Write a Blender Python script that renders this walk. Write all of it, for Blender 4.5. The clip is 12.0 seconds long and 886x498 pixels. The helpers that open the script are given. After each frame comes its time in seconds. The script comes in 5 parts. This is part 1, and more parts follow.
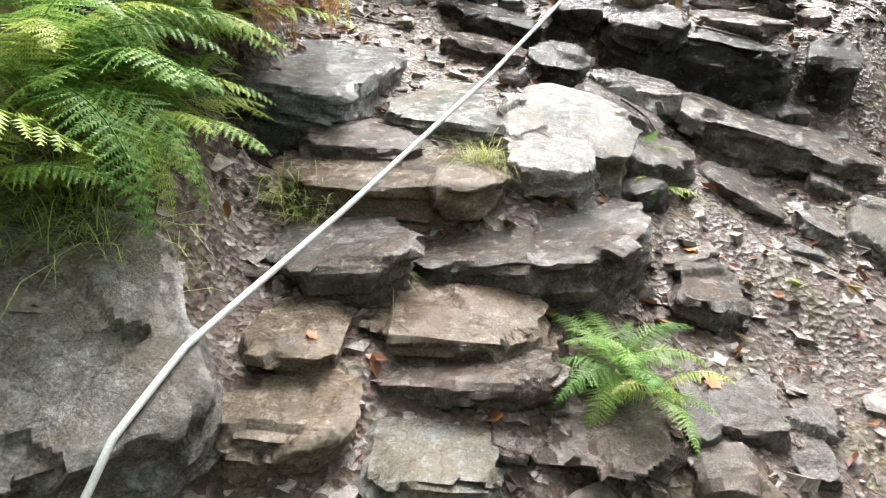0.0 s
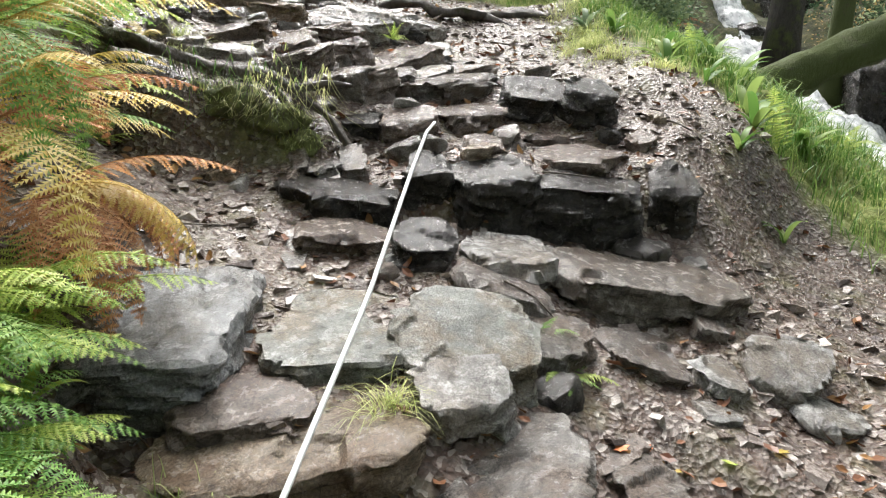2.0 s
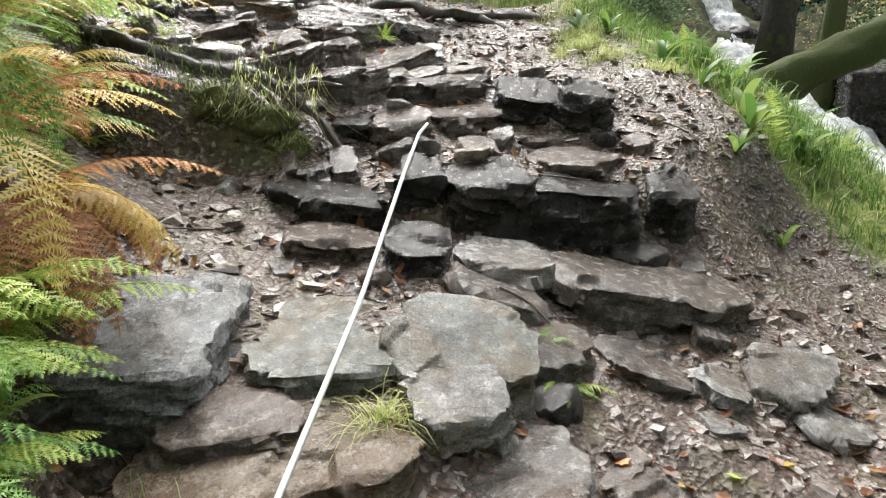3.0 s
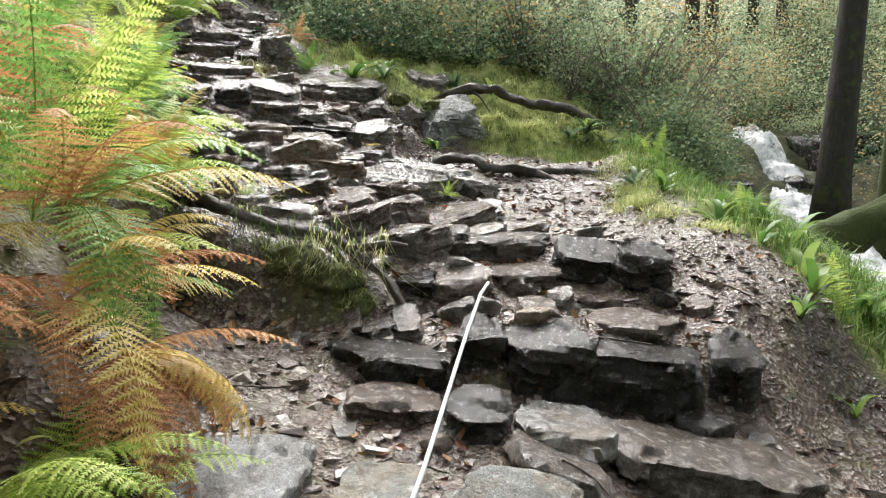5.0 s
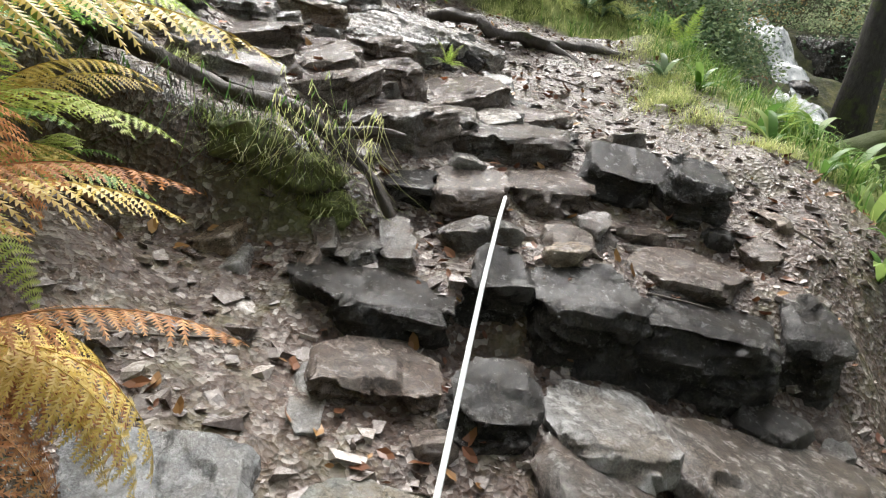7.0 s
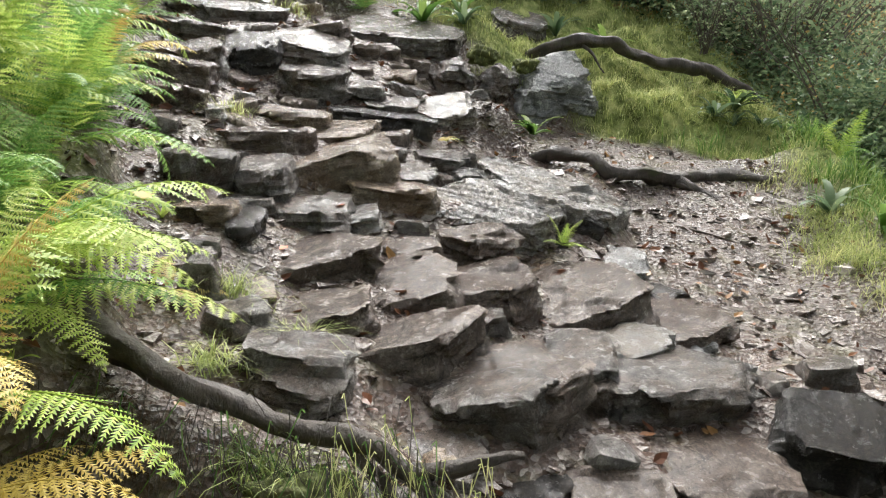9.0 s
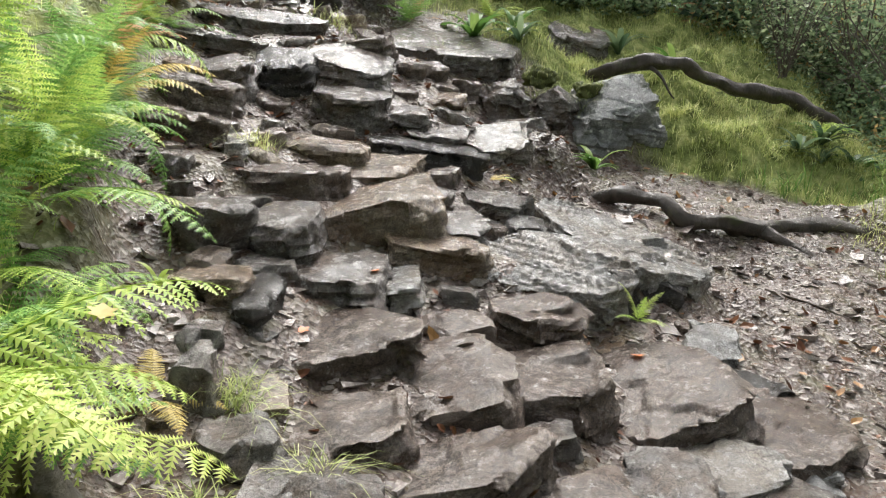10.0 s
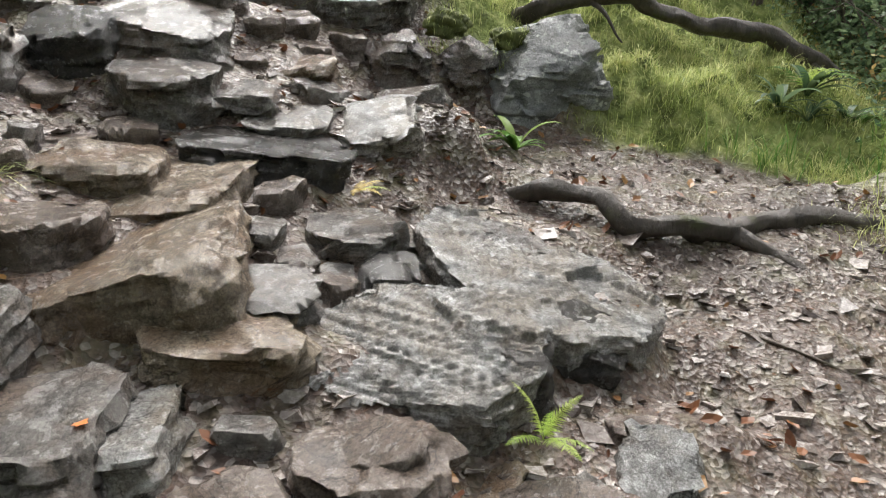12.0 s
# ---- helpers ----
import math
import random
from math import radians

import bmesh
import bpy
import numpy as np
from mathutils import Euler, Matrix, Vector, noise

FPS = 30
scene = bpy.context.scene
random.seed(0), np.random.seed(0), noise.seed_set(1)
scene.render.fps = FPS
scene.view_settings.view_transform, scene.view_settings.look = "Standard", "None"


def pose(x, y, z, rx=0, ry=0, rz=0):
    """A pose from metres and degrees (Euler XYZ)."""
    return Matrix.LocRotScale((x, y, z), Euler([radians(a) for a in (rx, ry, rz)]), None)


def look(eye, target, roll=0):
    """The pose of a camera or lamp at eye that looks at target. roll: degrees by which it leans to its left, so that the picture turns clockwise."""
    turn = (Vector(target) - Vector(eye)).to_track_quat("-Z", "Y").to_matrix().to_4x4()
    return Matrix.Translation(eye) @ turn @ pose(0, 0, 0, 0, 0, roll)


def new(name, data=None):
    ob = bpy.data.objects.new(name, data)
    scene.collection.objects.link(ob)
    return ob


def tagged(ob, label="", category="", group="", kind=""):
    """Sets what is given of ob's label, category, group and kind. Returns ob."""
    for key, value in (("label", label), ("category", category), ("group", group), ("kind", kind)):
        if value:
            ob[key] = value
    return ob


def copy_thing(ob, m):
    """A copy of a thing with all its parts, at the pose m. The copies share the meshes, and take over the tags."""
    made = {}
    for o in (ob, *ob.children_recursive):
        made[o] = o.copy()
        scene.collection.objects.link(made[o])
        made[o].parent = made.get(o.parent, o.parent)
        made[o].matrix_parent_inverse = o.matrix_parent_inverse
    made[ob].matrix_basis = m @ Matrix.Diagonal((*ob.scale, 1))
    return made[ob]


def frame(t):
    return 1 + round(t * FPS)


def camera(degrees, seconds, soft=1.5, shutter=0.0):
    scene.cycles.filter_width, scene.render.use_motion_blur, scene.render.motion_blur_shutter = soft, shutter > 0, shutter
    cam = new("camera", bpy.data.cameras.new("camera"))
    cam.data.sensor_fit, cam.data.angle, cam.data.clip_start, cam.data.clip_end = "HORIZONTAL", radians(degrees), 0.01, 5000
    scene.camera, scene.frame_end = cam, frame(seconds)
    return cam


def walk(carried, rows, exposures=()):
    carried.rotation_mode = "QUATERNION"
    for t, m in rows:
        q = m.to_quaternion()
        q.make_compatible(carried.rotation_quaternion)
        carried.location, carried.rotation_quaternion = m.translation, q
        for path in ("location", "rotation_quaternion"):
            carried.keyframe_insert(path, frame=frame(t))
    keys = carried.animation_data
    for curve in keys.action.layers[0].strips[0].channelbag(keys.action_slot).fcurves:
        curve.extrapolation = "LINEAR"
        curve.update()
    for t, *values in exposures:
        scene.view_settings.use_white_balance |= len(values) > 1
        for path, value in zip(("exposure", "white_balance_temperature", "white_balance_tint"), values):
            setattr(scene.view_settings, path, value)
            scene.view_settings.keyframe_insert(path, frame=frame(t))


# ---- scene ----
cam = camera(62.6, 12.0, soft=1.1)
METRES, EYE, TILT, LEAN, TURN = 5.4, 1.5, -20.0, -7.0, 0.0
ROWS = [
    (0.0, 0.0, 0.0, 0.0, -0.0, -0.0, 0.0),
    (0.5, -0.0307, 0.0063, 0.0355, -6.14, -1.84, 5.42),
    (1.0, -0.0585, 0.0154, 0.0647, -12.74, -2.56, 6.5),
    (1.5, -0.0416, 0.0419, 0.0787, -13.54, 1.66, 9.01),
    (2.0, -0.0302, 0.0532, 0.1017, -13.45, 4.34, 10.92),
    (2.5, -0.0274, 0.0702, 0.1049, -14.34, 4.16, 11.24),
    (4.5, -0.0317, 0.0579, 0.1179, -12.18, 11.64, 9.07),
    (5.0, -0.0354, 0.0545, 0.1263, -10.38, 15.55, 8.83),
    (5.5, -0.0327, 0.0593, 0.1251, -8.18, 15.99, 8.18),
    (6.0, -0.0293, 0.1241, 0.1282, -8.13, 10.21, 7.26),
    (6.5, -0.0345, 0.1955, 0.1875, -15.44, 5.0, 4.95),
    (7.0, -0.0312, 0.2228, 0.2048, -15.13, 3.93, 2.92),
    (9.0, 0.0051, 0.3601, 0.3704, -6.51, 9.15, 5.26),
    (9.5, 0.0169, 0.3903, 0.4025, -0.26, 11.09, 4.68),
    (10.0, 0.008, 0.4535, 0.4395, -4.09, 9.38, 2.7),
    (10.5, 0.0249, 0.4976, 0.4618, -5.97, 9.26, 5.05),
    (11.0, 0.0662, 0.5459, 0.5034, -1.94, 12.18, 8.21),
    (11.5, 0.0831, 0.6007, 0.5169, -8.14, 5.91, 7.87),
    (12.0, 0.1205, 0.6401, 0.5451, -5.51, 3.49, 5.77),
]
walk(cam, [(t, pose(0, 0, EYE, TILT, LEAN, TURN) @ pose(METRES * x, METRES * y, METRES * z, 90 + pitch, roll, yaw)) for t, x, y, z, yaw, pitch, roll in ROWS], exposures=[(0.0, 2.85), (3.0, 2.5), (9.0, 2.42), (12.0, 2.55)])

# ---- light: overcast daylight through the wood ----
world = bpy.data.worlds.new("overcast_sky")
scene.world = world
world.use_nodes = True
_wn = world.node_tree.nodes
_sky = _wn.new("ShaderNodeTexSky")
_sky.sky_type = "NISHITA"
_sky.sun_disc = False
_sky.sun_elevation, _sky.sun_rotation = radians(52), radians(8)
_sky.air_density, _sky.dust_density, _sky.ozone_density = 1.0, 6.0, 1.0
_desat = _wn.new("ShaderNodeHueSaturation")
_desat.inputs["Saturation"].default_value = 0.25
world.node_tree.links.new(_sky.outputs[0], _desat.inputs["Color"])
world.node_tree.links.new(_desat.outputs[0], _wn["Background"].inputs["Color"])
_wn["Background"].inputs["Strength"].default_value = 0.06
sun = new("sun", bpy.data.lights.new("sun", "SUN"))
sun.data.energy, sun.data.angle, sun.data.color = 1.5, radians(42), (1.0, 0.985, 0.97)
sun.matrix_world = look((3, 23, 30), (0, 0, 0))


# ---- materials ----
def shader(name, rough=0.5):
    m = bpy.data.materials.new(name)
    m.use_nodes = True
    n, l = m.node_tree.nodes, m.node_tree.links
    b = n["Principled BSDF"]
    b.inputs["Roughness"].default_value = rough
    return m, n, l, b


def ramp(n, l, src, stops):
    r = n.new("ShaderNodeValToRGB")
    el = r.color_ramp.elements
    while len(el) < len(stops):
        el.new(0.5)
    for e, (p, c) in zip(el, stops):
        e.position, e.color = p, (*c, 1)
    l.new(src, r.inputs["Fac"])
    return r.outputs["Color"]


def noise_tex(n, l, vec, scale, detail=6, rough=0.6):
    t = n.new("ShaderNodeTexNoise")
    t.inputs["Scale"].default_value, t.inputs["Detail"].default_value, t.inputs["Roughness"].default_value = scale, detail, rough
    l.new(vec, t.inputs["Vector"])
    return t.outputs["Fac"]


def mixed(n, l, fac, a, b, mode="MIX"):
    x = n.new("ShaderNodeMix")
    x.data_type, x.blend_type = "RGBA", mode
    for src, slot in ((fac, 0), (a, 6), (b, 7)):
        if isinstance(src, (int, float)):
            x.inputs[slot].default_value = src
        elif isinstance(src, tuple):
            x.inputs[slot].default_value = (*src, 1)
        else:
            l.new(src, x.inputs[slot])
    return x.outputs[2]


def stretched(n, l, vec, s):
    mp = n.new("ShaderNodeMapping")
    mp.inputs["Scale"].default_value = s
    l.new(vec, mp.inputs["Vector"])
    return mp.outputs[0]


def shifted(n, l):
    """Object coordinates, moved by a random amount for each object."""
    tc, oi, ad = n.new("ShaderNodeTexCoord"), n.new("ShaderNodeObjectInfo"), n.new("ShaderNodeVectorMath")
    sc = n.new("ShaderNodeMath")
    sc.operation = "MULTIPLY"
    sc.inputs[1].default_value = 37.0
    l.new(oi.outputs["Random"], sc.inputs[0])
    l.new(tc.outputs["Object"], ad.inputs[0])
    l.new(sc.outputs[0], ad.inputs[1])
    turn = n.new("ShaderNodeVectorRotate")
    turn.rotation_type = "Z_AXIS"
    l.new(ad.outputs[0], turn.inputs["Vector"])
    l.new(sc.outputs[0], turn.inputs["Angle"])
    return turn.outputs[0]


def bumped(n, l, b, heights):
    prev = None
    for src, dist in heights:
        bp = n.new("ShaderNodeBump")
        bp.inputs["Strength"].default_value, bp.inputs["Distance"].default_value = 1.0, dist
        l.new(src, bp.inputs["Height"])
        if prev:
            l.new(prev, bp.inputs["Normal"])
        prev = bp.outputs[0]
    l.new(prev, b.inputs["Normal"])


def gloss(n, l, b, src, lo, hi, f0=0.35, f1=0.65):
    mr = n.new("ShaderNodeMapRange")
    mr.inputs[1].default_value, mr.inputs[2].default_value, mr.inputs[3].default_value, mr.inputs[4].default_value = f0, f1, lo, hi
    l.new(src, mr.inputs[0])
    l.new(mr.outputs[0], b.inputs["Roughness"])


def cracks(n, l, vec, scale):
    """Thin branching lines: nearness to the borders of warped cells."""
    nz = n.new("ShaderNodeTexNoise")
    nz.inputs["Scale"].default_value, nz.inputs["Detail"].default_value = scale * 1.3, 4
    l.new(vec, nz.inputs["Vector"])
    warp = n.new("ShaderNodeVectorMath")
    warp.operation = "MULTIPLY_ADD"
    warp.inputs[1].default_value = (0.9 / scale,) * 3
    l.new(nz.outputs["Color"], warp.inputs[0])
    l.new(vec, warp.inputs[2])
    vo = n.new("ShaderNodeTexVoronoi")
    vo.feature = "DISTANCE_TO_EDGE"
    vo.inputs["Scale"].default_value = scale
    l.new(warp.outputs[0], vo.inputs["Vector"])
    return vo.outputs["Distance"]


def rock_mat(name, dark, mid, light, stain, spots=0.0, wet=(0.05, 0.34), relief=1.0, muddy=0.75):
    m, n, l, b = shader(name)
    v = shifted(n, l)
    strata = noise_tex(n, l, stretched(n, l, v, (7, 10, 30)), 1.4, 9, 0.7)
    broad = noise_tex(n, l, v, 4.5, 7, 0.65)
    blotch = noise_tex(n, l, v, 17, 8, 0.72)
    fine = noise_tex(n, l, v, 120, 6, 0.75)
    streak = noise_tex(n, l, stretched(n, l, v, (7, 40, 60)), 1.5, 8, 0.75)
    crack = cracks(n, l, stretched(n, l, v, (1, 1.6, 2.4)), 7)
    col = ramp(n, l, blotch, [(0.3, dark), (0.5, mid), (0.7, light)])
    col = mixed(n, l, 0.75, col, ramp(n, l, strata, [(0.32, (0.45, 0.44, 0.43)), (0.5, (1, 1, 1)), (0.68, (1.55, 1.54, 1.52))]), "MULTIPLY")
    col = mixed(n, l, ramp(n, l, broad, [(0.43, (0, 0, 0)), (0.6, (muddy, muddy, muddy))]), col, stain)
    grit = ramp(n, l, fine, [(0.32, (0.3, 0.28, 0.27)), (0.5, (0.95, 0.95, 0.95)), (0.68, (1.7, 1.7, 1.7))])
    col = mixed(n, l, 0.85, col, grit, "MULTIPLY")
    col = mixed(n, l, ramp(n, l, crack, [(0.0, (0.6, 0.6, 0.6)), (0.022, (0, 0, 0))]), col, (0.016, 0.013, 0.011))
    pale = ramp(n, l, streak, [(0.62, (0, 0, 0)), (0.7, (0.5, 0.5, 0.5))])
    col = mixed(n, l, pale, col, tuple(min(0.62, c * 1.6) for c in light))
    # jutting edges are paler
    edge = n.new("ShaderNodeNewGeometry").outputs["Pointiness"]
    col = mixed(n, l, ramp(n, l, edge, [(0.53, (0, 0, 0)), (0.6, (0.55, 0.55, 0.55))]), col, tuple(min(0.6, c * 1.4) for c in light))
    if spots:
        lich = noise_tex(n, l, v, 24, 3, 0.5)
        col = mixed(n, l, ramp(n, l, lich, [(0.62, (0, 0, 0)), (0.67, (spots, spots, spots))]), col, (0.62, 0.64, 0.6))
    l.new(col, b.inputs["Base Color"])
    gloss(n, l, b, blotch, *wet)
    # a film of rain water on the stone
    b.inputs["Coat Weight"].default_value, b.inputs["Coat Roughness"].default_value, b.inputs["Coat IOR"].default_value = 0.15, 0.2, 1.33
    bumped(n, l, b, [(strata, 0.02 * relief), (blotch, 0.009 * relief), (streak, 0.012 * relief), (fine, 0.014 * relief)])
    return m


ROCK = {
    "tan": rock_mat("tan_slate", (0.1, 0.08, 0.055), (0.25, 0.2, 0.145), (0.4, 0.33, 0.25), (0.2, 0.125, 0.075)),
    "brown": rock_mat("brown_slate", (0.055, 0.045, 0.038), (0.165, 0.133, 0.11), (0.32, 0.265, 0.225), (0.12, 0.082, 0.06)),
    "grey": rock_mat("grey_slate", (0.055, 0.05, 0.046), (0.165, 0.152, 0.138), (0.32, 0.305, 0.285), (0.15, 0.108, 0.08)),
    "dark": rock_mat("dark_slate", (0.014, 0.013, 0.012), (0.05, 0.046, 0.042), (0.15, 0.142, 0.132), (0.05, 0.04, 0.028), wet=(0.06, 0.34), relief=1.9),
    "green": rock_mat("green_slate", (0.06, 0.065, 0.055), (0.16, 0.17, 0.15), (0.31, 0.32, 0.3), (0.17, 0.13, 0.08), wet=(0.1, 0.34), relief=0.6),
    "blue": rock_mat("blue_slate", (0.09, 0.095, 0.1), (0.2, 0.21, 0.215), (0.36, 0.37, 0.375), (0.13, 0.12, 0.1), wet=(0.1, 0.34), relief=0.7),
    "pale": rock_mat("pale_slate", (0.1, 0.096, 0.09), (0.25, 0.243, 0.23), (0.44, 0.44, 0.425), (0.2, 0.165, 0.125), wet=(0.08, 0.36), relief=0.75),
    "slab": rock_mat("brownish_grey_slab", (0.05, 0.043, 0.037), (0.17, 0.15, 0.13), (0.34, 0.31, 0.28), (0.12, 0.09, 0.065)),
    "spotted": rock_mat("lichen_slate", (0.09, 0.095, 0.095), (0.26, 0.27, 0.27), (0.5, 0.51, 0.5), (0.16, 0.16, 0.14), spots=0.8, wet=(0.3, 0.6)),
}


def ground_mat():
    m, n, l, b = shader("ground_surface")
    v = n.new("ShaderNodeTexCoord").outputs["Object"]
    at = n.new("ShaderNodeAttribute")
    at.attribute_name = "moss"
    chips = n.new("ShaderNodeTexVoronoi")
    chips.inputs["Scale"].default_value = 48
    wob = n.new("ShaderNodeVectorMath")
    wob.operation = "MULTIPLY_ADD"
    wob.inputs[1].default_value = (0.05, 0.05, 0.05)
    nz = n.new("ShaderNodeTexNoise")
    nz.inputs["Scale"].default_value = 12
    l.new(v, nz.inputs["Vector"])
    l.new(nz.outputs["Color"], wob.inputs[0])
    l.new(v, wob.inputs[2])
    l.new(wob.outputs[0], chips.inputs["Vector"])
    broad = noise_tex(n, l, v, 2.2, 6)
    fine = noise_tex(n, l, v, 55, 8, 0.72)
    mud = ramp(n, l, broad, [(0.3, (0.034, 0.02, 0.013)), (0.55, (0.085, 0.054, 0.038)), (0.75, (0.16, 0.115, 0.09))])
    bw = n.new("ShaderNodeSeparateColor")
    l.new(chips.outputs["Color"], bw.inputs[0])
    chip = ramp(n, l, bw.outputs[0], [(0.0, (0.05, 0.035, 0.028)), (0.6, (0.14, 0.11, 0.092)), (1.0, (0.4, 0.37, 0.34))])
    mud = mixed(n, l, ramp(n, l, bw.outputs[1], [(0.45, (0, 0, 0)), (0.5, (0.8, 0.8, 0.8))]), mud, chip)
    mud = mixed(n, l, 1.0, mud, ramp(n, l, fine, [(0.3, (0.45, 0.45, 0.45)), (0.68, (1.35, 1.3, 1.28))]), "MULTIPLY")
    moss = ramp(n, l, noise_tex(n, l, v, 9, 7), [(0.3, (0.05, 0.065, 0.02)), (0.5, (0.2, 0.24, 0.08)), (0.7, (0.44, 0.45, 0.19))])
    # leaf mould on the far slopes, darkened to paint shaded depth between clumps
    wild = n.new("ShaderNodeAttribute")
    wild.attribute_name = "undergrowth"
    dark_mould = ramp(n, l, noise_tex(n, l, v, 5, 8, 0.7), [(0.35, (0.02, 0.026, 0.012)), (0.5, (0.06, 0.075, 0.03)), (0.68, (0.17, 0.16, 0.07))])
    moss = mixed(n, l, wild.outputs["Fac"], moss, dark_mould)
    ad = n.new("ShaderNodeMath")
    ad.operation = "MULTIPLY_ADD"
    ad.inputs[1].default_value, ad.inputs[2].default_value = 0.9, -0.45
    l.new(noise_tex(n, l, v, 6, 5), ad.inputs[0])
    sm = n.new("ShaderNodeMath")
    sm.use_clamp = True
    l.new(at.outputs["Fac"], sm.inputs[0])
    l.new(ad.outputs[0], sm.inputs[1])
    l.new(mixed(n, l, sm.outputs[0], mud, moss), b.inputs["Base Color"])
    gloss(n, l, b, noise_tex(n, l, v, 14, 4), 0.1, 0.5)
    wetness = b.inputs["Roughness"].links[0].from_socket
    l.new(mixed(n, l, sm.outputs[0], wetness, (0.9, 0.9, 0.9)), b.inputs["Roughness"])
    l.new(mixed(n, l, sm.outputs[0], (0.5, 0.5, 0.5), (0.08, 0.08, 0.08)), b.inputs["Specular IOR Level"])
    bumped(n, l, b, [(chips.outputs["Distance"], 0.012), (fine, 0.008)])
    return m


def leaf_mat(name, a, c, d, thru=0.35, rough=0.4):
    """Leaves that let some light through; the colour wanders from leaf to leaf."""
    m, n, l, b = shader(name, rough)
    b.inputs["Specular IOR Level"].default_value = 0.22
    geo, oi = n.new("ShaderNodeNewGeometry"), n.new("ShaderNodeObjectInfo")
    sm = n.new("ShaderNodeMath")
    sm.operation = "MULTIPLY_ADD"
    sm.inputs[1].default_value = 0.45
    l.new(oi.outputs["Random"], sm.inputs[0])
    mu = n.new("ShaderNodeMath")
    mu.operation = "MULTIPLY"
    mu.inputs[1].default_value = 0.55
    l.new(geo.outputs["Random Per Island"], mu.inputs[0])
    l.new(mu.outputs[0], sm.inputs[2])
    col = ramp(n, l, sm.outputs[0], [(0.1, a), (0.5, c), (0.9, d)])
    l.new(col, b.inputs["Base Color"])
    tr, mx = n.new("ShaderNodeBsdfTranslucent"), n.new("ShaderNodeMixShader")
    l.new(col, tr.inputs[0])
    mx.inputs[0].default_value = thru
    l.new(b.outputs[0], mx.inputs[1])
    l.new(tr.outputs[0], mx.inputs[2])
    l.new(mx.outputs[0], n["Material Output"].inputs[0])
    return m


def bark_mat(name, a, c, moss=0.3, mosscol=(0.07, 0.085, 0.025), wet=(0.3, 0.75)):
    m, n, l, b = shader(name, 0.6)
    v = shifted(n, l)
    f = noise_tex(n, l, stretched(n, l, v, (1, 1, 0.35)), 22, 8, 0.7)
    col = ramp(n, l, f, [(0.3, a), (0.7, c)])
    k = noise_tex(n, l, v, 5, 6)
    col = mixed(n, l, ramp(n, l, k, [(0.62 - moss * 0.5, (0, 0, 0)), (0.78 - moss * 0.5, (0.9, 0.9, 0.9))]), col, mosscol)
    l.new(col, b.inputs["Base Color"])
    gloss(n, l, b, k, *wet)
    bumped(n, l, b, [(f, 0.022)])
    return m


M_GROUND = ground_mat()
M_GREEN = leaf_mat("green_frond", (0.07, 0.17, 0.035), (0.18, 0.34, 0.08), (0.38, 0.51, 0.15), 0.42)
M_BRIGHT = leaf_mat("bright_frond", (0.2, 0.33, 0.06), (0.4, 0.52, 0.11), (0.6, 0.64, 0.22), 0.45)
M_YELLOW = leaf_mat("yellow_frond", (0.4, 0.3, 0.07), (0.6, 0.45, 0.12), (0.72, 0.6, 0.26), 0.4)
M_BROWN = leaf_mat("dead_frond", (0.24, 0.1, 0.045), (0.46, 0.22, 0.1), (0.64, 0.4, 0.2), 0.42, 0.6)
M_GRASS = leaf_mat("grass_blades", (0.15, 0.21, 0.06), (0.43, 0.49, 0.17), (0.74, 0.71, 0.36), 0.48)
M_LUSH = leaf_mat("lush_blades", (0.04, 0.1, 0.02), (0.11, 0.22, 0.045), (0.34, 0.42, 0.13), 0.4)
# pale bluish haze of the far growth is mixed into these leaf colours
M_SHRUB = leaf_mat("shrub_leaves", (0.12, 0.19, 0.1), (0.31, 0.4, 0.22), (0.58, 0.61, 0.39), 0.5)
M_AUTUMN = leaf_mat("autumn_leaves", (0.26, 0.17, 0.07), (0.5, 0.36, 0.15), (0.64, 0.46, 0.22), 0.5)
M_DEEP = leaf_mat("deep_green_leaves", (0.03, 0.06, 0.032), (0.09, 0.15, 0.08), (0.27, 0.34, 0.18), 0.4)
M_LITTER = leaf_mat("leaf_litter", (0.08, 0.03, 0.018), (0.17, 0.075, 0.035), (0.36, 0.22, 0.07), 0.1, 0.35)
M_BARK = bark_mat("dark_bark", (0.012, 0.01, 0.008), (0.045, 0.038, 0.032), 0.2, wet=(0.6, 0.95))
M_ROOT = bark_mat("wet_root_bark", (0.018, 0.013, 0.01), (0.09, 0.072, 0.058), 0.05)
M_MOSSY = bark_mat("mossy_bark", (0.035, 0.03, 0.015), (0.1, 0.09, 0.05), 0.75, (0.06, 0.08, 0.02), (0.85, 1.0))
M_TWIG = bark_mat("twig_bark", (0.06, 0.045, 0.035), (0.16, 0.13, 0.1), 0.0)


def water_mat():
    m, n, l, b = shader("white_water", 0.25)
    v = n.new("ShaderNodeTexCoord").outputs["Object"]
    f = noise_tex(n, l, stretched(n, l, v, (2.6, 1.6, 2.4)), 1.8, 9, 0.72)
    l.new(ramp(n, l, f, [(0.34, (0.05, 0.055, 0.055)), (0.43, (0.5, 0.53, 0.54)), (0.54, (0.92, 0.93, 0.94))]), b.inputs["Base Color"])
    bumped(n, l, b, [(f, 0.08)])
    return m


def cord_mat():
    m, n, l, b = shader("woven_cord", 0.6)
    v = n.new("ShaderNodeTexCoord").outputs["Object"]
    f = noise_tex(n, l, v, 260, 3)
    l.new(ramp(n, l, f, [(0.3, (0.5, 0.53, 0.53)), (0.7, (0.78, 0.8, 0.79))]), b.inputs["Base Color"])
    bumped(n, l, b, [(f, 0.002)])
    return m


M_WATER, M_CORD = water_mat(), cord_mat()


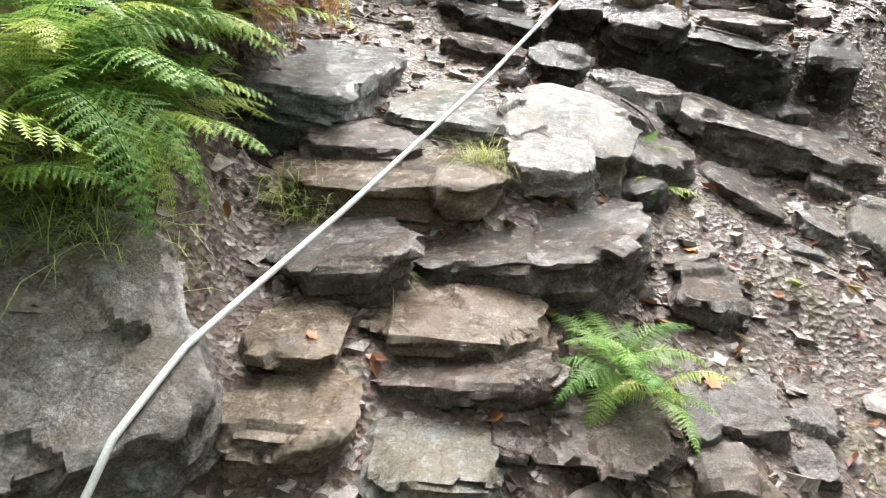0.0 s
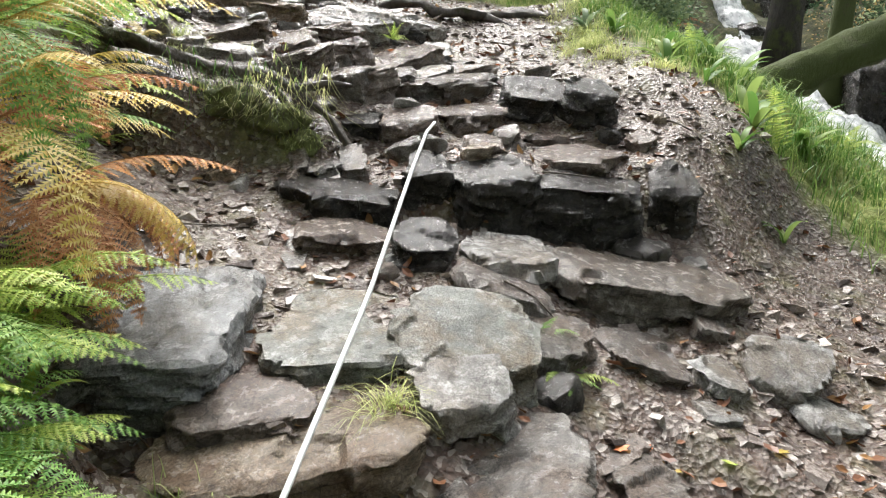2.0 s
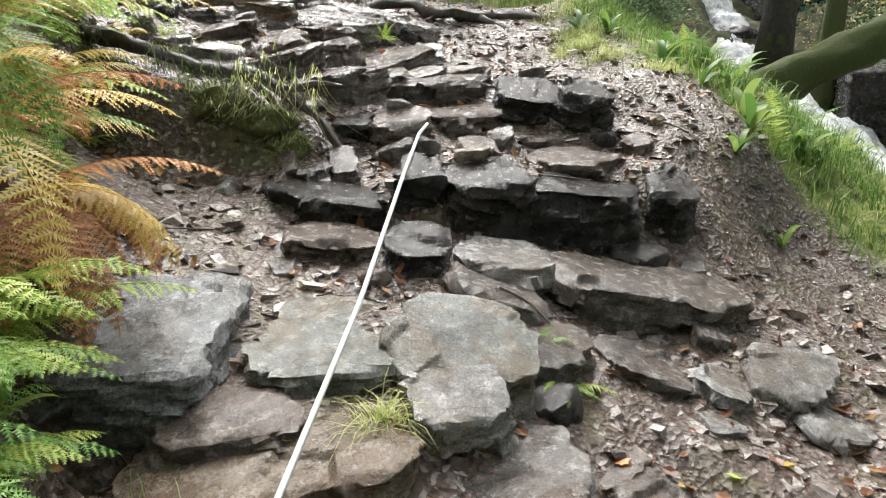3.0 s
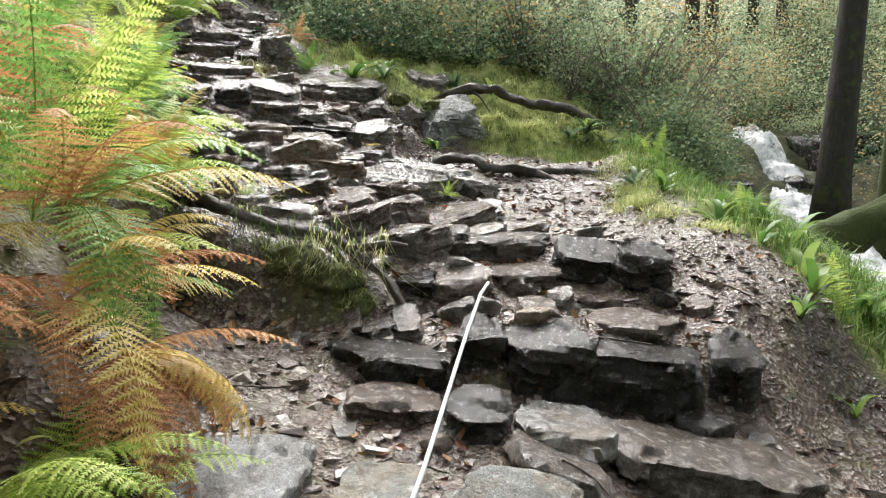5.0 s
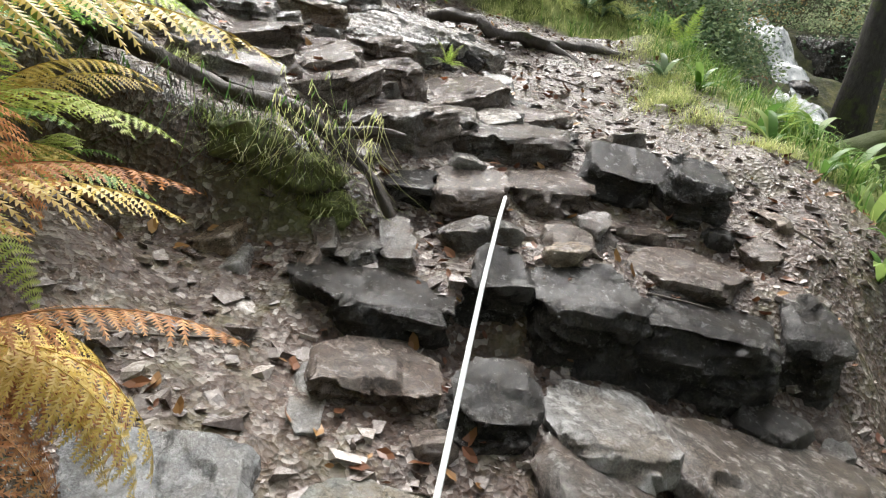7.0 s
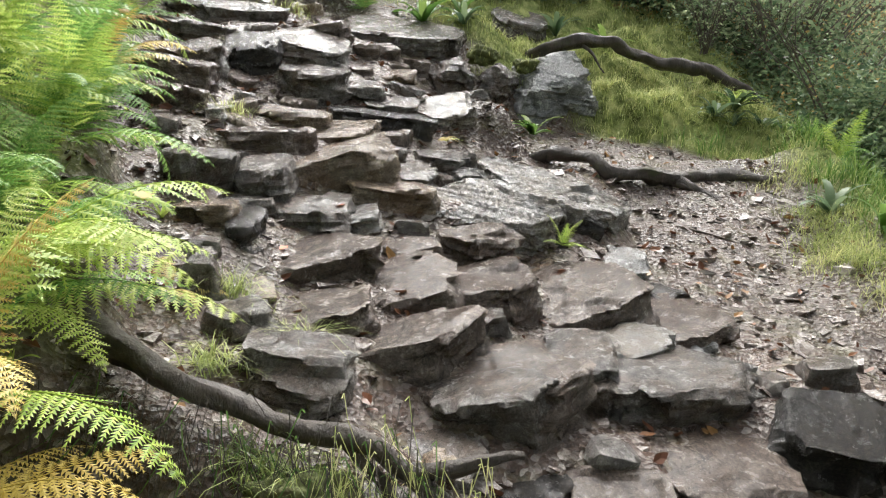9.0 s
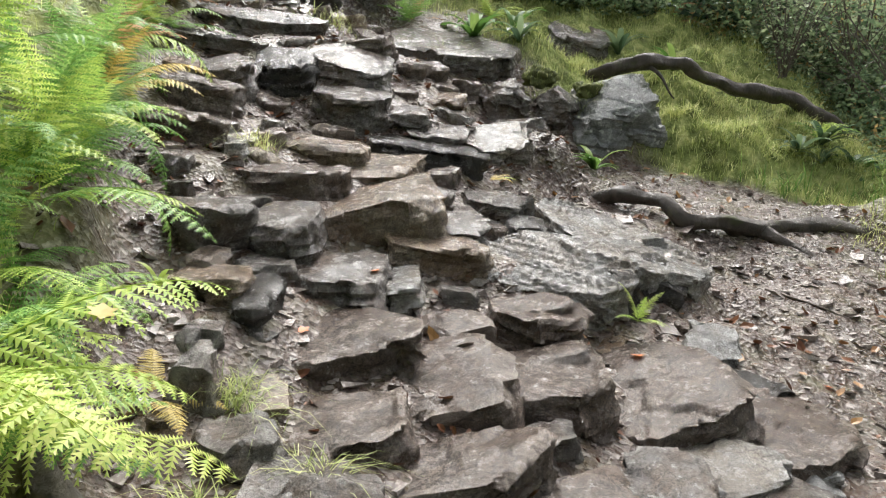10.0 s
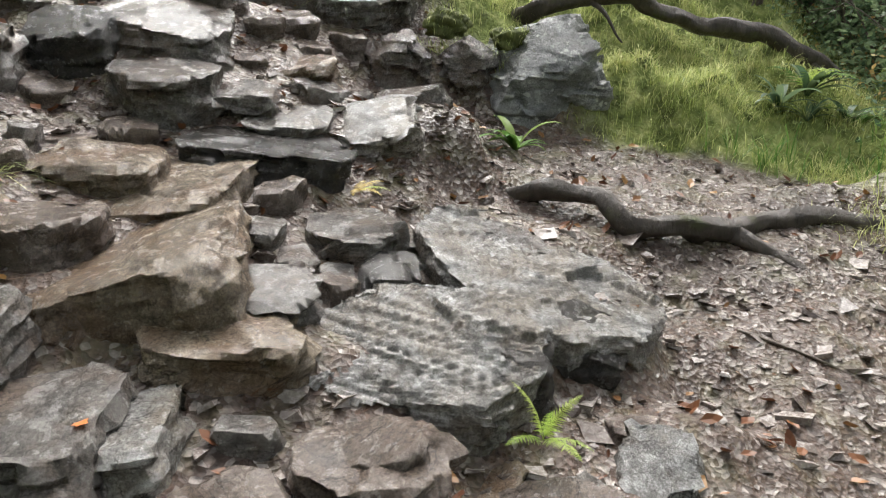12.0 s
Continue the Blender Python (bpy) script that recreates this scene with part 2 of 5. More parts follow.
# ---- mesh helpers ----
def mesh_of(name, verts, faces, mat, smooth=False):
    me = bpy.data.meshes.new(name)
    me.from_pydata([tuple(map(float, v)) for v in verts], [], faces)
    me.materials.append(mat)
    if smooth:
        me.polygons.foreach_set("use_smooth", [True] * len(me.polygons))
    me.update()
    return me


def piece(name, me, parent, label="", m=None):
    ob = new(name, me)
    ob.parent = parent
    if m is not None:
        ob.matrix_basis = m
    if label:
        ob["label"] = label
    return ob


def fnoise(x, y, z=0.0):
    return noise.fractal(Vector((x, y, z)), 1.0, 2.1, 4)


def box_shell(nx, ny, nz):
    """The shell of a unit box as a welded grid: points in -1..1 and quads."""
    index, pts, quads = {}, [], []

    def vid(i, j, k):
        key = (i, j, k)
        if key not in index:
            index[key] = len(pts)
            pts.append((2 * i / nx - 1, 2 * j / ny - 1, 2 * k / nz - 1))
        return index[key]
    for i in range(nx):
        for j in range(ny):
            quads.append([vid(i, j, nz), vid(i + 1, j, nz), vid(i + 1, j + 1, nz), vid(i, j + 1, nz)])
            quads.append([vid(i, j, 0), vid(i, j + 1, 0), vid(i + 1, j + 1, 0), vid(i + 1, j, 0)])
    for i in range(nx):
        for k in range(nz):
            quads.append([vid(i, 0, k), vid(i + 1, 0, k), vid(i + 1, 0, k + 1), vid(i, 0, k + 1)])
            quads.append([vid(i, ny, k), vid(i, ny, k + 1), vid(i + 1, ny, k + 1), vid(i + 1, ny, k)])
    for j in range(ny):
        for k in range(nz):
            quads.append([vid(0, j, k), vid(0, j, k + 1), vid(0, j + 1, k + 1), vid(0, j + 1, k)])
            quads.append([vid(nx, j, k), vid(nx, j + 1, k), vid(nx, j + 1, k + 1), vid(nx, j, k + 1)])
    return np.array(pts, float), quads


def facets(p, f, tilt, off):
    """Height of a surface broken into flat tilted facets, with sharp steps between them."""
    v = Vector((p[0] * f + off[0], p[1] * f + off[1], p[2] * f * 1.7 + off[2]))
    c = noise.voronoi(v)[1][0]
    r = noise.noise_vector(c * 7.31)
    return ((v - c).dot(r) * tilt + 0.35 * tilt * r.x) / f


def broken_stone(w, d, h, seed, cell=0.024, chops=7, peak=0.0, ridge=0.0, pitch=0.0):
    """Points and quads of a split slate block, w x d x h, its top front edge on the origin; pitch: how it will be tilted."""
    rng = np.random.default_rng(seed)
    lean = math.tan(radians(rng.uniform(-9, 15) - pitch))
    toe = h * max(0.0, -lean)
    d += toe
    n = [int(np.clip(round(s / cell), 5, 64 if ridge else 40)) for s in (w, d, h)]
    shell, quads = box_shell(*n)
    half = np.array((w, d, h)) / 2
    q = shell * half
    u = rng.uniform
    cuts = []

    def plane(nrm, at):
        """A cut with this outward normal through a point given in halves of the block."""
        nrm = np.array(nrm, float)
        nrm /= np.linalg.norm(nrm)
        cuts.append((nrm, max(float(nrm @ (np.array(at) * half)), 0.12 * float(half.min()))))
    plane((u(-0.14, 0.14), -1, -lean), (0, -1 + 2 * toe / d, 1))
    plane((1, u(-0.3, 0.3), u(-0.3, 0.25)), (0.97, 0, 0))
    plane((-1, u(-0.3, 0.3), u(-0.3, 0.25)), (-0.97, 0, 0))
    plane((u(-0.1, 0.1), u(-0.12, 0.06), 1), (0, 0, 0.97))
    for sx in (-1, 1):
        k = u(0.35, 0.8)
        plane((sx * u(0.5, 1.1), -1, u(-0.3, 0.2) - lean), (sx * k, -1 + 2 * toe / d, 1))
        plane((sx * u(0.5, 1.2), 1, u(-0.2, 0.3)), (sx * u(0.3, 0.75), 1, 0))
    for _ in range(chops - 3):
        ang = u(-2.9, -0.2) if u(0, 1) < 0.7 else u(0.2, 2.9)
        c, sn = math.cos(ang), math.sin(ang)
        out = 1 / max(abs(c), abs(sn))
        plane((c / w, sn / d, u(0.5, 1.6) / h), (c * out * u(0.75, 0.97), sn * out * u(0.75, 0.97), 1))
    if peak:
        for ang in (-1.9, -0.7, 0.6, 2.2, 3.4):
            a = ang + u(-0.25, 0.25)
            c, sn = math.cos(a), math.sin(a)
            plane((c / w, sn / d, peak * u(0.5, 1.3) / h), (c * 0.55, sn * 0.55, 0.5))
    scale, win = np.ones(len(q)), np.full(len(q), -1)
    for i, (nrm, c) in enumerate(cuts):
        dot = q @ nrm
        r = np.where(dot > 1e-6, c / np.maximum(dot, 1e-6), 9.0)
        win = np.where(r < scale, i, win)
        scale = np.minimum(scale, r)
    q = q * scale[:, None]
    big = min(1.0, (w * d * h) ** (1 / 3) / 0.24)
    off = u(-50, 50, 3)
    bedding = u(-0.3, 0.3)
    out = []
    for v, sh, k in zip(q, shell, win):
        if k >= 0:
            nrm = cuts[k][0]
        else:
            a = int(np.argmax(np.abs(sh)))
            nrm = np.zeros(3)
            nrm[a] = 1.0 if sh[a] > 0 else -1.0
        top = nrm[2] > 0.75
        push = facets(v, 4.0, 0.14 if top else 0.34, off) * big + facets(v, 13.0, 0.07 if top else 0.26, off) * (0.5 + 0.5 * big)
        if abs(nrm[2]) < 0.75:
            bed = math.floor((v[2] + bedding * v[0]) * 44)
            push += 0.02 * big * noise.noise(Vector((v[0] * 4 + off[0], v[1] * 4, bed * 3.7)))
        elif ridge:
            e = v[1] + 0.35 * v[0] + 0.05 * noise.noise(Vector((v[0] * 3 + off[0], v[1] * 3, 0)))
            saw = (e * 17 + 0.9 * noise.noise(Vector((v[0] * 2.2, e * 30, off[1])))) % 1.0
            push += ridge * 0.016 * (saw - 0.5) + ridge * 0.007 * noise.noise(Vector((v[0] * 5, e * 60, off[2])))
        push += 0.003 * noise.noise(Vector(v * 38 + off))
        out.append(v + nrm * push)
    q = np.array(out)
    q[:, 1] += d / 2 - toe
    q[:, 2] -= h / 2
    return q, quads


STONES = []           # the plan of each stone: middle, half width, half depth
ANCHORS = []          # where the earth lies against the stones: x, y, z, reach, weight
WORDS = {"tan": "tan-brown", "brown": "muddy brown", "grey": "grey", "dark": "nearly black", "green": "greenish grey", "blue": "blue-grey", "pale": "pale grey", "slab": "brownish grey", "spotted": "lichen-spotted grey"}


def stone(x, y, z, w, d, h, yaw, roll, pitch, tone, bury=0.14, chops=7, free=False, group="stones of the stair", cell=0.0, ridge=0.0):
    """One slate slab or boulder; x, y, z is the middle of its top front edge."""
    seed = int(abs(x * 7919 + y * 104729 + z * 1299)) % 100000
    pts, quads = broken_stone(w * 1.13, d * 1.6, h + bury, seed, cell or (0.013 if ridge else (0.017 if y < 2.7 else 0.022)), chops, 1.7 if free else 0.0, ridge, pitch * 0.8)
    flat = h < 0.45 * w
    kind_word = ("flat_rock" if flat else "boulder")
    me = mesh_of(kind_word, pts, quads, ROCK[tone], True)
    me.set_sharp_from_angle(angle=radians(17))
    ob = new(kind_word, me)
    ob.matrix_basis = pose(x, y, z, pitch * 0.8, -roll * 0.8, yaw)
    size = "large" if w > 0.45 else ("small" if w < 0.2 else "broad")
    shape = "flat slate slab" if flat else "slate boulder"
    tagged(ob, f"{size} {WORDS[tone]} wet {shape} bedded in muddy steps", "rock", group)
    STONES.append((x - math.sin(radians(yaw)) * d * 0.6, y + math.cos(radians(yaw)) * d * 0.6, w * 0.57, d * 0.75))
    for u in (-0.5, -0.17, 0.17, 0.5):
        f = ob.matrix_basis @ Vector((u * w, -0.07, 0))
        ANCHORS.append((f.x, f.y, f.z - h - 0.01, 0.085, 1.6))
        m = ob.matrix_basis @ Vector((u * w, d * 0.6, 0))
        ANCHORS.append((m.x, m.y, m.z - max(h * 0.5, 0.04), 0.08, 0.5))
        k = ob.matrix_basis @ Vector((u * w, d * 1.45 + 0.04, 0))
        ANCHORS.append((k.x, k.y, k.z - (0.015 if not free else h * 0.6), 0.1, 0.9))
    return ob


# ---- the stones of the stair ----
stone(0.11, 1.62, 0.68, 0.45, 0.23, 0.07, -5, 7, 7, "tan")
stone(0.11, 1.51, 0.64, 0.58, 0.29, 0.13, -5, 10, -6, "brown")
stone(-0.27, 1.52, 0.65, 0.23, 0.18, 0.05, -5, 6, 7, "tan")
stone(-0.2, 1.79, 0.78, 0.36, 0.22, 0.13, -5, 12, 7, "grey")
stone(0.35, 1.88, 0.81, 0.63, 0.35, 0.16, -5, 15, 7, "grey")
stone(-0.1, 2.12, 0.93, 0.71, 0.24, 0.15, -5, 4, 7, "tan")
stone(-0.2, 2.34, 0.99, 0.37, 0.15, 0.04, -5, 5, 7, "brown")
stone(0.41, 2.25, 0.99, 0.27, 0.15, 0.11, -5, -5, 29, "pale")
stone(0.06, 2.5, 1.08, 0.41, 0.33, 0.05, -10, 2, 7, "green")
stone(0.45, 2.44, 1.05, 0.42, 0.21, 0.08, -10, -9, 31, "green")
stone(0.75, 2.8, 1.13, 0.3, 0.28, 0.14, -10, -23, 7, "grey")
stone(0.85, 3.03, 1.2, 0.33, 0.25, 0.16, -10, -10, 7, "pale")
stone(1.45, 2.86, 1.08, 0.78, 0.28, 0.2, -14, -10, 9, "slab", bury=0.03, chops=6)
stone(1.21, 2.56, 0.91, 0.28, 0.19, 0.07, -10, -19, 7, "grey")
stone(1.59, 2.72, 0.96, 0.13, 0.12, 0.06, -10, -16, 7, "grey")
stone(1.46, 2.44, 0.86, 0.16, 0.15, 0.08, -10, -10, 7, "pale")
stone(1.76, 2.45, 0.83, 0.3, 0.15, 0.08, -10, -2, 35, "pale")
stone(1.81, 2.27, 0.74, 0.21, 0.14, 0.04, -10, -11, 7, "pale")
stone(1.34, 2.33, 0.82, 0.14, 0.15, 0.04, -10, -7, -6, "pale")
stone(0.92, 1.96, 0.72, 0.19, 0.21, 0.04, -5, -3, 7, "grey")
stone(-0.5, 2.5, 1.12, 0.5, 0.4, 0.36, -8, 0, 14, "blue")
stone(-0.6, 1.12, 0.6, 0.5, 0.42, 0.34, 24, 18, 30, "pale", chops=6)
stone(-0.25, 1.3, 0.57, 0.27, 0.16, 0.12, -2, 7, 7, "tan")
stone(0.1, 1.27, 0.52, 0.28, 0.17, 0.06, -2, 5, 7, "green")
stone(0.46, 1.36, 0.54, 0.45, 0.19, 0.11, -2, -2, 7, "brown")
stone(0.92, 1.55, 0.56, 0.19, 0.25, 0.06, -2, 8, 7, "grey")
stone(1.13, 1.62, 0.55, 0.11, 0.17, 0.04, -2, 17, 7, "grey")
stone(1.05, 1.44, 0.51, 0.12, 0.17, 0.05, -2, 24, 7, "grey")
stone(0.77, 1.52, 0.56, 0.07, 0.23, 0.04, -2, 20, 7, "grey")
stone(0.23, 3.58, 1.4, 0.49, 0.23, 0.14, -10, -3, 7, "dark")
stone(0.19, 3.26, 1.27, 0.34, 0.19, 0.1, -10, -11, 7, "brown")
stone(0.51, 3.14, 1.24, 0.24, 0.15, 0.08, -10, -6, 24, "dark")
stone(0.66, 3.63, 1.48, 0.27, 0.15, 0.33, -10, 3, 30, "dark")
stone(0.96, 3.53, 1.45, 0.37, 0.18, 0.31, -10, 4, 25, "dark")
stone(1.42, 3.44, 1.42, 0.58, 0.46, 0.31, -10, -3, 7, "dark")
stone(1.87, 3.47, 1.4, 0.22, 0.15, 0.29, -10, -11, 33, "dark")
stone(1.48, 3.74, 1.52, 0.45, 0.21, 0.05, -10, -2, 7, "brown")
stone(-0.01, 3.15, 1.21, 0.09, 0.24, 0.04, -10, -8, 7, "pale")
stone(0.71, 4.24, 1.67, 0.27, 0.15, 0.15, -11, 6, 24, "brown")
stone(1.08, 4.29, 1.71, 0.39, 0.36, 0.13, -11, 8, 7, "brown")
stone(0.37, 4.54, 1.9, 0.38, 0.14, 0.18, -11, 11, 7, "grey")
stone(0.74, 4.81, 1.92, 0.26, 0.25, 0.22, -11, 8, 7, "grey")
stone(1.25, 5.12, 1.94, 0.51, 0.36, 0.19, -11, 10, 7, "brown")
stone(0.46, 4.26, 1.68, 0.23, 0.2, 0.18, -11, -2, 7, "dark")
stone(1.53, 4.41, 1.8, 0.39, 0.19, 0.15, -11, -8, 30, "dark")
stone(1.8, 4.27, 1.82, 0.3, 0.15, 0.19, -11, -4, 32, "dark")
stone(-0.21, 4.48, 1.94, 0.26, 0.15, 0.05, -11, -8, 38, "grey")
stone(-0.27, 3.93, 1.47, 0.2, 0.2, 0.05, -11, 28, 7, "tan")
stone(-0.22, 3.84, 1.41, 0.09, 0.14, 0.04, -11, 27, 7, "pale")
stone(-0, 3.82, 1.43, 0.14, 0.17, 0.05, -11, 37, 7, "brown")
stone(0.09, 3.9, 1.48, 0.11, 0.15, 0.04, -11, 19, 25, "grey")
stone(0.2, 3.89, 1.48, 0.11, 0.24, 0.04, -11, 19, 7, "grey")
stone(0.35, 3.88, 1.47, 0.12, 0.15, 0.04, -11, 8, 32, "grey")
stone(2.12, 4.1, 1.71, 0.06, 0.18, 0.04, -11, 19, 7, "tan")
stone(1.94, 3.92, 1.6, 0.12, 0.26, 0.04, -11, 14, 7, "brown")
stone(-0.21, 4.55, 2.02, 0.29, 0.18, 0.17, -1, -7, 7, "grey")
stone(-0.13, 4.86, 2.06, 0.28, 0.19, 0.06, -1, 16, 7, "brown")
stone(0.12, 4.75, 2, 0.51, 0.18, 0.11, -1, 18, 7, "brown")
stone(0.39, 4.62, 1.9, 0.61, 0.22, 0.1, -1, 10, 7, "brown")
stone(0.14, 5.07, 2.09, 0.3, 0.28, 0.1, -1, 21, 7, "brown")
stone(0.5, 5.21, 2.09, 0.4, 0.25, 0.16, -1, 8, 7, "brown")
stone(0.94, 5.24, 2.02, 0.49, 0.39, 0.13, -1, 18, 7, "brown")
stone(1.02, 4.99, 1.93, 0.34, 0.18, 0.09, -1, 20, 7, "pale")
stone(1.34, 5.11, 1.92, 0.15, 0.15, 0.05, -1, 21, 7, "pale")
stone(1.06, 4.72, 1.88, 0.64, 0.23, 0.11, -1, 6, 7, "grey")
stone(1.32, 5.82, 2.05, 0.23, 0.15, 0.06, -1, 15, 36, "pale")
stone(0.66, 5.96, 2.27, 0.6, 0.3, 0.16, -10, -6, 24, "pale", ridge=1.0)
stone(0.98, 6.08, 2.32, 0.16, 0.11, 0.17, -1, 1, 7, "dark")
stone(1.25, 6.23, 2.25, 0.21, 0.15, 0.1, -1, -18, 35, "dark")
stone(-0.16, 6.1, 2.52, 0.5, 0.42, 0.24, -3, 20, 7, "tan")
stone(0.14, 5.99, 2.4, 0.39, 0.16, 0.16, -3, -3, 7, "tan")
stone(-0.73, 5.67, 2.51, 0.27, 0.16, 0.19, -3, 6, 7, "grey")
stone(-0.5, 5.77, 2.46, 0.28, 0.24, 0.19, -3, 13, 7, "grey")
stone(-0.23, 5.63, 2.31, 0.3, 0.24, 0.08, -3, 5, 7, "grey")
stone(-0, 5.67, 2.29, 0.15, 0.19, 0.1, -3, 12, 7, "pale")
stone(0.48, 6.6, 2.53, 0.29, 0.19, 0.15, -3, 1, 7, "grey")
stone(0.24, 6.19, 2.43, 0.27, 0.15, 0.07, -3, 3, 25, "grey")
stone(-0.5, 6.26, 2.61, 0.43, 0.19, 0.12, -3, 6, 7, "brown")
stone(-0.14, 6.59, 2.64, 0.43, 0.39, 0.11, -3, 6, 7, "tan")
stone(-0.42, 6.7, 2.71, 0.39, 0.26, 0.06, -3, 3, 7, "tan")
stone(-0.8, 6.41, 2.7, 0.19, 0.18, 0.04, -3, 5, 7, "pale")
stone(0.16, 7, 2.74, 0.58, 0.26, 0.22, -3, -6, 7, "dark")
stone(0.58, 7.32, 2.78, 0.36, 0.18, 0.09, -3, 11, 30, "pale")
stone(0.21, 7.28, 2.8, 0.32, 0.16, 0.06, -3, 1, 24, "grey")
stone(-0.31, 7.31, 2.97, 0.41, 0.21, 0.2, -3, 0, 16, "grey")
stone(0.01, 7.39, 2.91, 0.25, 0.15, 0.11, -3, 0, 16, "grey")
stone(0.36, 8.47, 3.38, 0.94, 0.47, 0.16, -3, 1, 21, "grey")
stone(-0.37, 9.45, 4.04, 0.34, 0.17, 0.47, -3, 4, 27, "grey")
stone(1.1, 8.24, 3.23, 0.39, 0.2, 0.4, -3, 5, 20, "grey", free=True)
stone(0.74, 8.16, 3.23, 0.31, 0.16, 0.34, -3, 0, 24, "grey", free=True)
stone(1.7, 8.14, 3.4, 0.68, 0.42, 0.72, 12, -4, 10, "spotted", free=True, chops=4)
stone(1.52, 9.48, 3.7, 0.48, 0.24, 0.24, -3, -8, 36, "grey")
stone(-1.02, 8.24, 3.45, 0.83, 0.34, 0.1, -3, -2, 14, "grey", ridge=0.8)
stone(-1.23, 9.03, 3.8, 0.78, 0.32, 0.07, -3, 2, 14, "grey", ridge=0.8)
stone(-1.04, 9.76, 4.1, 0.75, 0.32, 0.07, -3, 1, 16, "grey", ridge=0.8)
stone(-1.37, 7.68, 3.25, 0.9, 0.4, 0.1, -3, -1, 10, "grey", ridge=0.8)
stone(-0.73, 7.53, 3.1, 0.31, 0.16, 0.18, -3, 4, 38, "dark")
stone(-1.01, 7.34, 3.06, 0.25, 0.15, 0.13, -3, 11, 26, "grey")
stone(-1.12, 6.94, 2.96, 0.45, 0.24, 0.12, -3, -2, 7, "brown")
stone(-0.39, 7.64, 3.16, 0.53, 0.27, 0.13, -3, -3, 25, "grey")
stone(-1.03, 6.46, 2.79, 0.41, 0.16, 0.11, -3, -3, 7, "brown")
stone(0.52, 5.63, 2.22, 0.32, 0.17, 0.14, -1, 5, 7, "brown")
stone(-0.19, 5.23, 2.17, 0.45, 0.25, 0.07, -1, 14, 7, "brown")
stone(-0.64, 5.34, 2.34, 0.23, 0.15, 0.06, -1, 8, 0, "tan")
stone(-0.48, 5.29, 2.29, 0.12, 0.18, 0.09, -1, 7, 7, "dark")
stone(0.51, 5.71, 2.23, 0.25, 0.12, 0.15, -6, 26, 7, "brown")
stone(1.32, 6.3, 2.34, 0.66, 0.62, 0.26, 22, -9, 12, "pale", chops=5, ridge=0.8)
stone(1.08, 6.42, 2.34, 0.34, 0.2, 0.08, 6, -5, 16, "pale", ridge=0.8)
stone(0.98, 6.72, 2.42, 0.34, 0.22, 0.08, -12, -4, 14, "grey", ridge=0.8)
stone(0.78, 6.86, 2.45, 0.36, 0.24, 0.16, -8, 2, 8, "grey")
stone(10.6, 12.9, 3.9, 1.5, 1.0, 1.5, -15, 4, 10, "dark", bury=0.8)
stone(9.0, 12.05, 3.0, 0.45, 0.25, 0.3, -10, 4, 20, "dark", free=True)
stone(7.6, 11.6, 2.75, 0.6, 0.4, 0.5, 20, 4, 10, "dark")
stone(9.3, 8.6, 2.2, 1.6, 1.2, 1.6, -30, 4, 10, "dark", bury=0.8)

# ---- the ground ----
def fixed(reach, weight, *rows):
    for x, y, z in rows:
        ANCHORS.append((x, y, z, reach, weight))


# scree at the foot, right of the stair
fixed(0.35, 0.7, (1.5, 2.2, 0.74), (2.2, 2.0, 0.66), (2.4, 3.0, 0.8), (3.2, 2.5, 0.6), (0.8, 1.2, 0.4), (2.0, 1.0, 0.32), (1.3, 1.6, 0.52))
fixed(0.3, 0.7, (0.0, 0.9, 0.33), (0.0, 0.2, 0.05), (1.0, 0.2, 0.05), (-0.5, 0.6, 0.2), (0.0, -1.0, -0.3), (-0.5, 1.3, 0.5))
# earth bank and grassy berm beside the path
fixed(0.2, 0.8, (2.52, 3.5, 0.98), (2.2, 3.3, 0.98), (2.1, 3.65, 1.3), (3.3, 3.6, 1.05), (2.3, 3.9, 1.5))
fixed(0.25, 0.8, (2.42, 4.3, 1.76), (2.65, 4.7, 1.95), (3.2, 4.9, 1.85), (3.4, 4.2, 1.38), (2.7, 5.5, 2.08), (3.0, 6.0, 2.2), (3.4, 7.0, 2.5), (2.15, 4.12, 1.69))
fixed(0.25, 0.7, (1.9, 5.2, 1.84), (1.9, 5.8, 1.95), (2.3, 6.3, 2.12), (2.5, 7.0, 2.38), (1.9, 7.4, 2.48), (1.7, 6.6, 2.18), (2.2, 5.5, 1.93))
# mossy mound above the path
fixed(0.3, 0.8, (2.25, 8.3, 2.95), (2.5, 8.7, 3.2), (3.2, 8.8, 3.2), (2.2, 9.6, 3.65), (1.3, 9.0, 3.45), (3.9, 8.4, 2.8), (3.0, 10.3, 3.95), (1.0, 10.3, 4.05), (0.5, 9.2, 3.6))
fixed(0.13, 1.6, (1.5, 7.9, 2.62), (1.75, 7.92, 2.64), (2.0, 7.95, 2.64), (2.3, 7.9, 2.6), (2.6, 7.9, 2.6), (2.95, 7.9, 2.6), (1.2, 7.75, 2.66))
fixed(0.12, 1.4, (2.1, 8.35, 3.0), (2.5, 8.3, 2.95), (2.9, 8.3, 2.95), (3.3, 8.3, 2.9))
# hollow of bare earth under the root
fixed(0.16, 1.0, (-0.33, 3.86, 1.38), (-0.1, 3.98, 1.42), (0.2, 4.0, 1.45), (-0.4, 3.2, 1.2), (-0.7, 3.6, 1.42), (-0.15, 3.5, 1.28), (-0.3, 2.95, 1.1), (-0.6, 3.9, 1.5))
fixed(0.14, 1.0, (-0.35, 4.5, 1.94), (-0.1, 4.4, 1.9), (-0.65, 4.45, 1.98), (0.1, 4.4, 1.86))
